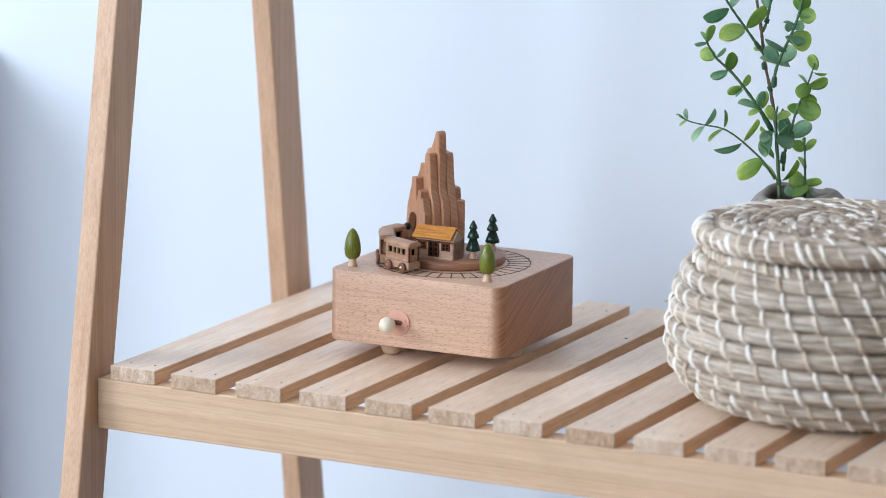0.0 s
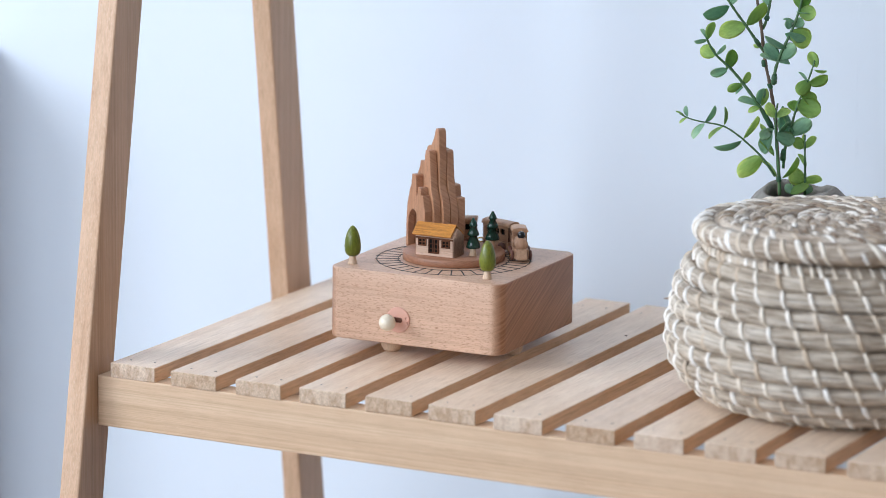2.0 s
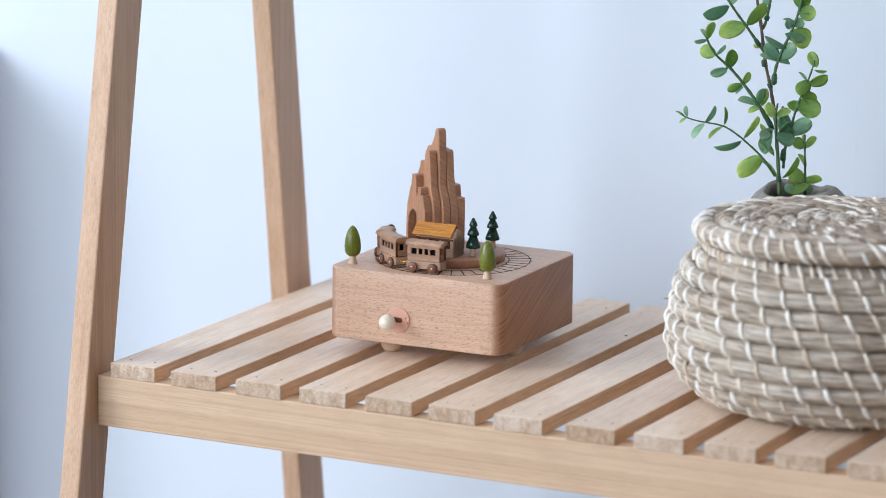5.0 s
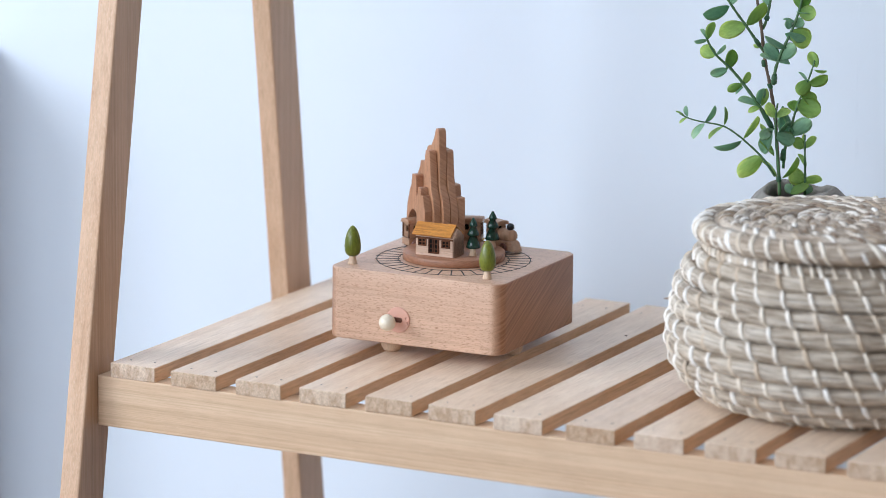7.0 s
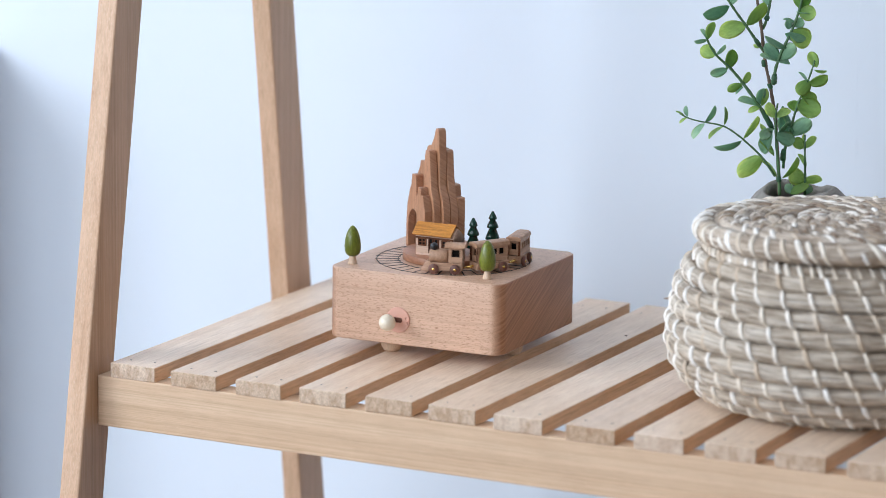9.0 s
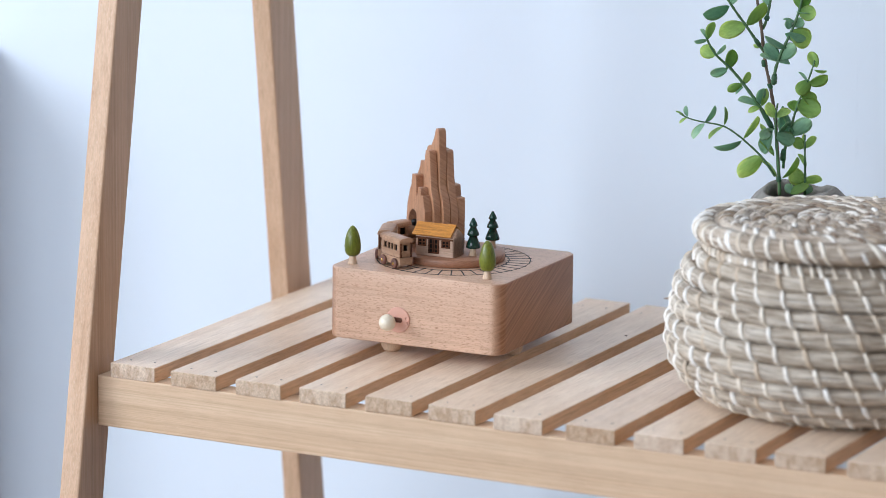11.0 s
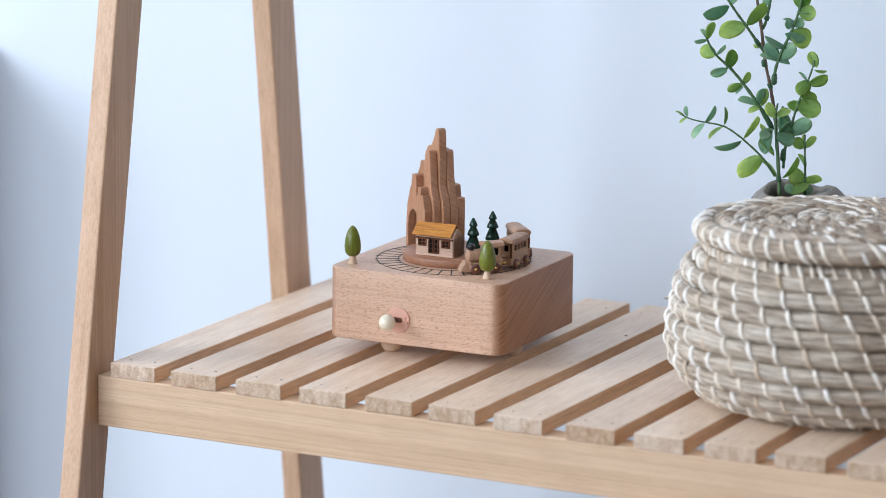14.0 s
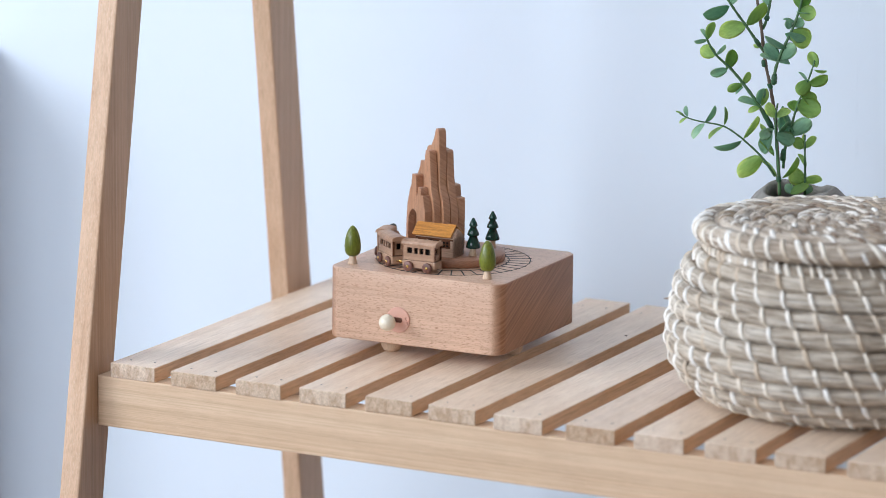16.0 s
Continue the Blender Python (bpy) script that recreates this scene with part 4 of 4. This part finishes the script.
sprig([(-26.8, 97.4), (-32.3, 105.1), (-39.5, 115.4), (-45.4, 123.1), (-51.3, 131.5), (-54.9, 137.2)], 1.07, 0.74, -4, -9,
      [(-39.5, 115.4, -57.2, 107.9, 12.4, 1),
       (-38.7, 115.1, -27.3, 131.4, 9.2, 1),
       (-50.9, 128.4, -68.7, 122.4, 8.0, 0),
       (-50.1, 129.2, -44.6, 138.1, 6.0, 0)], STEM_GREEN, [(-29.5, 101.3, -33.1, 106.2, 1.68)])
sprig([(-27.3, 111.6), (-25.1, 117.0), (-23.5, 126.3), (-21.8, 135.6)], 1.07, 0.9, 2, 2,
      [(-23.1, 127.9, -27.2, 137.1, 5.6, 0)], STEM_GREEN, [(-25.2, 117.8, -24.1, 120.9, 2.0)])
sprig([(-19.4, 74.6), (-18.9, 85.1), (-16.1, 94.8), (-11.5, 105.7), (-7.2, 116.1), (-3.7, 127.7), (-1.8, 138.1)], 1.15, 0.82, -5, -12,
      [(-8.7, 89.1, -28.8, 95.8, 8.4, 0),
       (-11.0, 100.6, -27.2, 108.2, 6.0, 0),
       (-16.1, 92.1, -25.5, 102.8, 9.6, 0),
       (-15.7, 92.1, -6.1, 103.0, 10.4, 0),
       (-13.1, 110.3, 0.7, 107.0, 6.4, 0),
       (-10.1, 111.1, 4.9, 105.1, 14.4, 1),
       (-6.1, 117.3, -14.6, 120.3, 2.8, 0),
       (-7.6, 115.7, -0.8, 119.6, 7.6, 0),
       (-10.6, 113.4, -11.5, 120.3, 5.6, 0),
       (-4.4, 125.0, 7.0, 124.0, 11.2, 1),
       (-6.3, 125.7, 3.2, 124.3, 2.0, 0),
       (-2.6, 127.7, -6.7, 138.0, 6.8, 1),
       (-2.2, 127.7, 2.1, 137.4, 6.0, 1)], STEM_GREEN, [(-19.4, 75.4, -18.9, 82.4, 2.16)])
sprig([(-18.8, 43.4), (-27.3, 57.7), (-32.5, 65.4), (-39.2, 74.2), (-44.4, 80.8), (-50.3, 87.3), (-56.1, 92.2), (-60.0, 96.0), (-64.0, 102.6), (-66.4, 107.6)], 1.31, 0.66, -3, -12,
      [(-64.9, 106.4, -61.7, 118.4, 6.4, 1),
       (-66.0, 106.8, -70.0, 113.3, 3.6, 0),
       (-65.3, 106.0, -74.4, 104.8, 2.8, 0),
       (-59.3, 95.3, -69.7, 99.8, 10.0, 1),
       (-59.3, 95.3, -53.3, 102.7, 3.2, 0),
       (-51.8, 85.7, -47.5, 98.5, 8.4, 1),
       (-51.0, 86.1, -62.8, 82.1, 6.4, 0),
       (-41.1, 75.0, -36.0, 83.2, 5.2, 1),
       (-40.8, 75.0, -50.6, 69.8, 6.0, 1),
       (-39.9, 73.1, -45.2, 68.0, 2.4, 0),
       (-28.5, 59.6, -43.9, 63.3, 6.0, 0),
       (-28.5, 60.4, -26.2, 72.4, 6.8, 0),
       (-27.7, 59.2, -36.0, 55.2, 4.4, 1),
       (-27.7, 59.6, -24.2, 71.7, 4.8, 1)], STEM_GREEN, [(-19.6, 44.9, -26.9, 57.3, 2.0)])
sprig([(-17.1, 12.1), (-21.9, 19.4), (-25.9, 25.2), (-31.8, 31.0), (-39.6, 37.9), (-45.5, 42.5), (-52.1, 46.7), (-59.1, 48.6), (-66.8, 49.7), (-74.5, 51.5), (-78.3, 53.0), (-83.4, 55.7)], 0.82, 0.41, -8, -14,
      [(-79.1, 53.4, -86.1, 56.8, 1.6, 1),
       (-77.6, 53.4, -78.9, 60.8, 3.2, 0),
       (-77.6, 53.0, -82.8, 48.7, 2.0, 1),
       (-66.0, 49.7, -59.4, 61.0, 4.0, 0),
       (-66.0, 48.9, -73.4, 38.3, 4.8, 0),
       (-52.9, 47.5, -52.5, 59.9, 3.2, 1),
       (-52.9, 46.7, -62.6, 38.0, 2.8, 1),
       (-39.6, 37.9, -30.1, 54.4, 4.4, 1),
       (-40.4, 37.1, -59.4, 32.6, 4.0, 0),
       (-26.3, 26.4, -41.6, 11.0, 12.4, 1)], STEM_GREEN)
sprig([(-13.3, -1.2), (-14.0, 10.9), (-15.6, 24.6), (-17.2, 40.2), (-17.9, 52.6), (-16.6, 62.4)], 1.23, 0.57, -6, -8,
      [(-15.2, 10.1, -27.8, 23.7, 4.0, 1),
       (-12.5, 10.2, -2.2, 25.9, 4.4, 1),
       (-17.9, 52.6, -24.3, 62.7, 7.6, 1),
       (-17.5, 52.6, -7.7, 57.8, 6.0, 1),
       (-16.0, 41.4, -9.4, 50.4, 2.8, 0),
       (-19.9, 40.2, -27.4, 48.3, 2.8, 1),
       (-17.6, 41.7, -4.0, 35.7, 10.0, 0),
       (-19.2, 44.8, -27.9, 38.5, 8.0, 0),
       (-19.9, 43.3, -25.3, 27.2, 8.8, 0),
       (-17.9, 25.8, -27.4, 36.2, 5.2, 1)], STEM_GREEN, [(-14.0, 8.2, -14.5, 12.1, 2.0)])
sprig([(-11.0, 16.6), (-10.6, 28.3), (-9.3, 36.1), (-7.2, 43.2), (-4.8, 54.5), (-2.4, 63.5), (0.5, 70.1), (4.4, 81.0), (7.5, 92.3)], 1.07, 0.57, -1, -10,
      [(9.2, 87.6, 4.6, 98.0, 7.6, 1),
       (6.9, 86.1, 15.7, 85.4, 1.6, 1),
       (3.4, 75.9, -3.0, 84.0, 2.8, 0),
       (3.8, 75.6, 16.6, 81.9, 7.6, 1),
       (4.9, 78.3, -3.3, 69.3, 10.4, 1),
       (-1.4, 69.7, 9.9, 63.6, 9.2, 1),
       (-3.5, 62.7, 12.0, 56.2, 14.4, 1),
       (-2.8, 64.2, -7.2, 58.0, 9.6, 1),
       (-7.1, 40.0, 6.8, 50.3, 11.2, 0),
       (-3.7, 41.6, -11.9, 59.8, 5.2, 0),
       (-8.9, 37.7, -12.0, 53.2, 8.8, 0)], STEM_GREEN, [(-11.5, 22.0, -11.0, 29.9, 2.16)])
sprig([(4.8, -2.7), (4.3, 15.3), (3.5, 30.2), (3.2, 39.6)], 0.98, 0.57, 4, 0,
      [(3.1, 30.2, -5.2, 36.4, 8.4, 1),
       (3.5, 30.2, 11.3, 37.7, 5.6, 1),
       (3.5, 29.4, 3.2, 39.6, 2.8, 1),
       (4.7, 16.1, -0.6, 25.5, 4.0, 1),
       (4.9, 8.3, -7.2, 11.3, 12.0, 1),
       (1.1, 6.3, 16.5, 7.6, 6.0, 1),
       (-5.2, -2.1, 7.3, 4.0, 7.6, 1),
       (-2.5, -2.4, -8.1, 4.2, 6.8, 0),
       (4.4, -1.9, 9.3, 3.2, 6.0, 0)], STEM_GREEN)


# ---- the ride ----
PERIOD = 5.475
TRACK_R = 0.0454
# seconds and degrees by which the train falls behind an even pace, as it drags on the far side
LAG = [(0, 9.5), (0.5, 10.5), (1.0, 9.5), (1.5, 9.3), (2.0, 3.5), (2.5, 1), (3.0, 0), (4.2, -1), (5.3, 4), (6.0, 7), (6.5, 6.5), (7.0, 7.5), (7.5, 3), (8.0, 1), (9.0, 0),
       (10.0, 1), (10.8, 4), (11.5, 6.5), (12.0, 7.5), (12.5, 6), (13.0, 3), (13.5, 0), (14.0, 0), (14.5, -0.2), (15.2, 1.2), (16.0, 2.5)]


def lag(t):
    for (a, u), (b, v) in zip(LAG, LAG[1:]):
        if t <= b + 1e-6:
            f = (t - a) / (b - a)
            return u + (v - u) * f * f * (3 - 2 * f)
    return LAG[-1][1]


def slack(t):
    """Degrees by which the last carriage hangs back in its coupling, once in every round."""
    return 0.7 + 2.3 * math.cos(2 * math.pi * (t - 3.1) / PERIOD)


def ride(ob, angle, t):
    a = radians(angle - 360 / PERIOD * (t - 4.0) + lag(t) + (slack(t) if ob is CAR_B else 0.0))
    return BOX @ pose(TRACK_R * math.cos(a), TRACK_R * math.sin(a), 0.00020, 0, 0, math.degrees(a) - 90)


def motions():
    times = [i * 0.1 for i in range(161)]
    spin = [i / 15 for i in range(241)]
    rate = math.degrees(2 * math.pi * TRACK_R / PERIOD / 0.0035)
    for ob, wheels, angle in ((LOCO, LOCO_WHEELS, -104.8), (CAR_A, CAR_A_WHEELS, -64.0), (CAR_B, CAR_B_WHEELS, -24.8)):
        walk(ob, [(t, ride(ob, angle, t)) for t in times])
        for w in wheels:
            at = w.matrix_basis.translation.copy()
            walk(w, [(t, Matrix.Translation(at) @ pose(0, 0, 0, 0, rate * t, 0) @ pose(0, 0, 0, 90)) for t in spin])


motions()
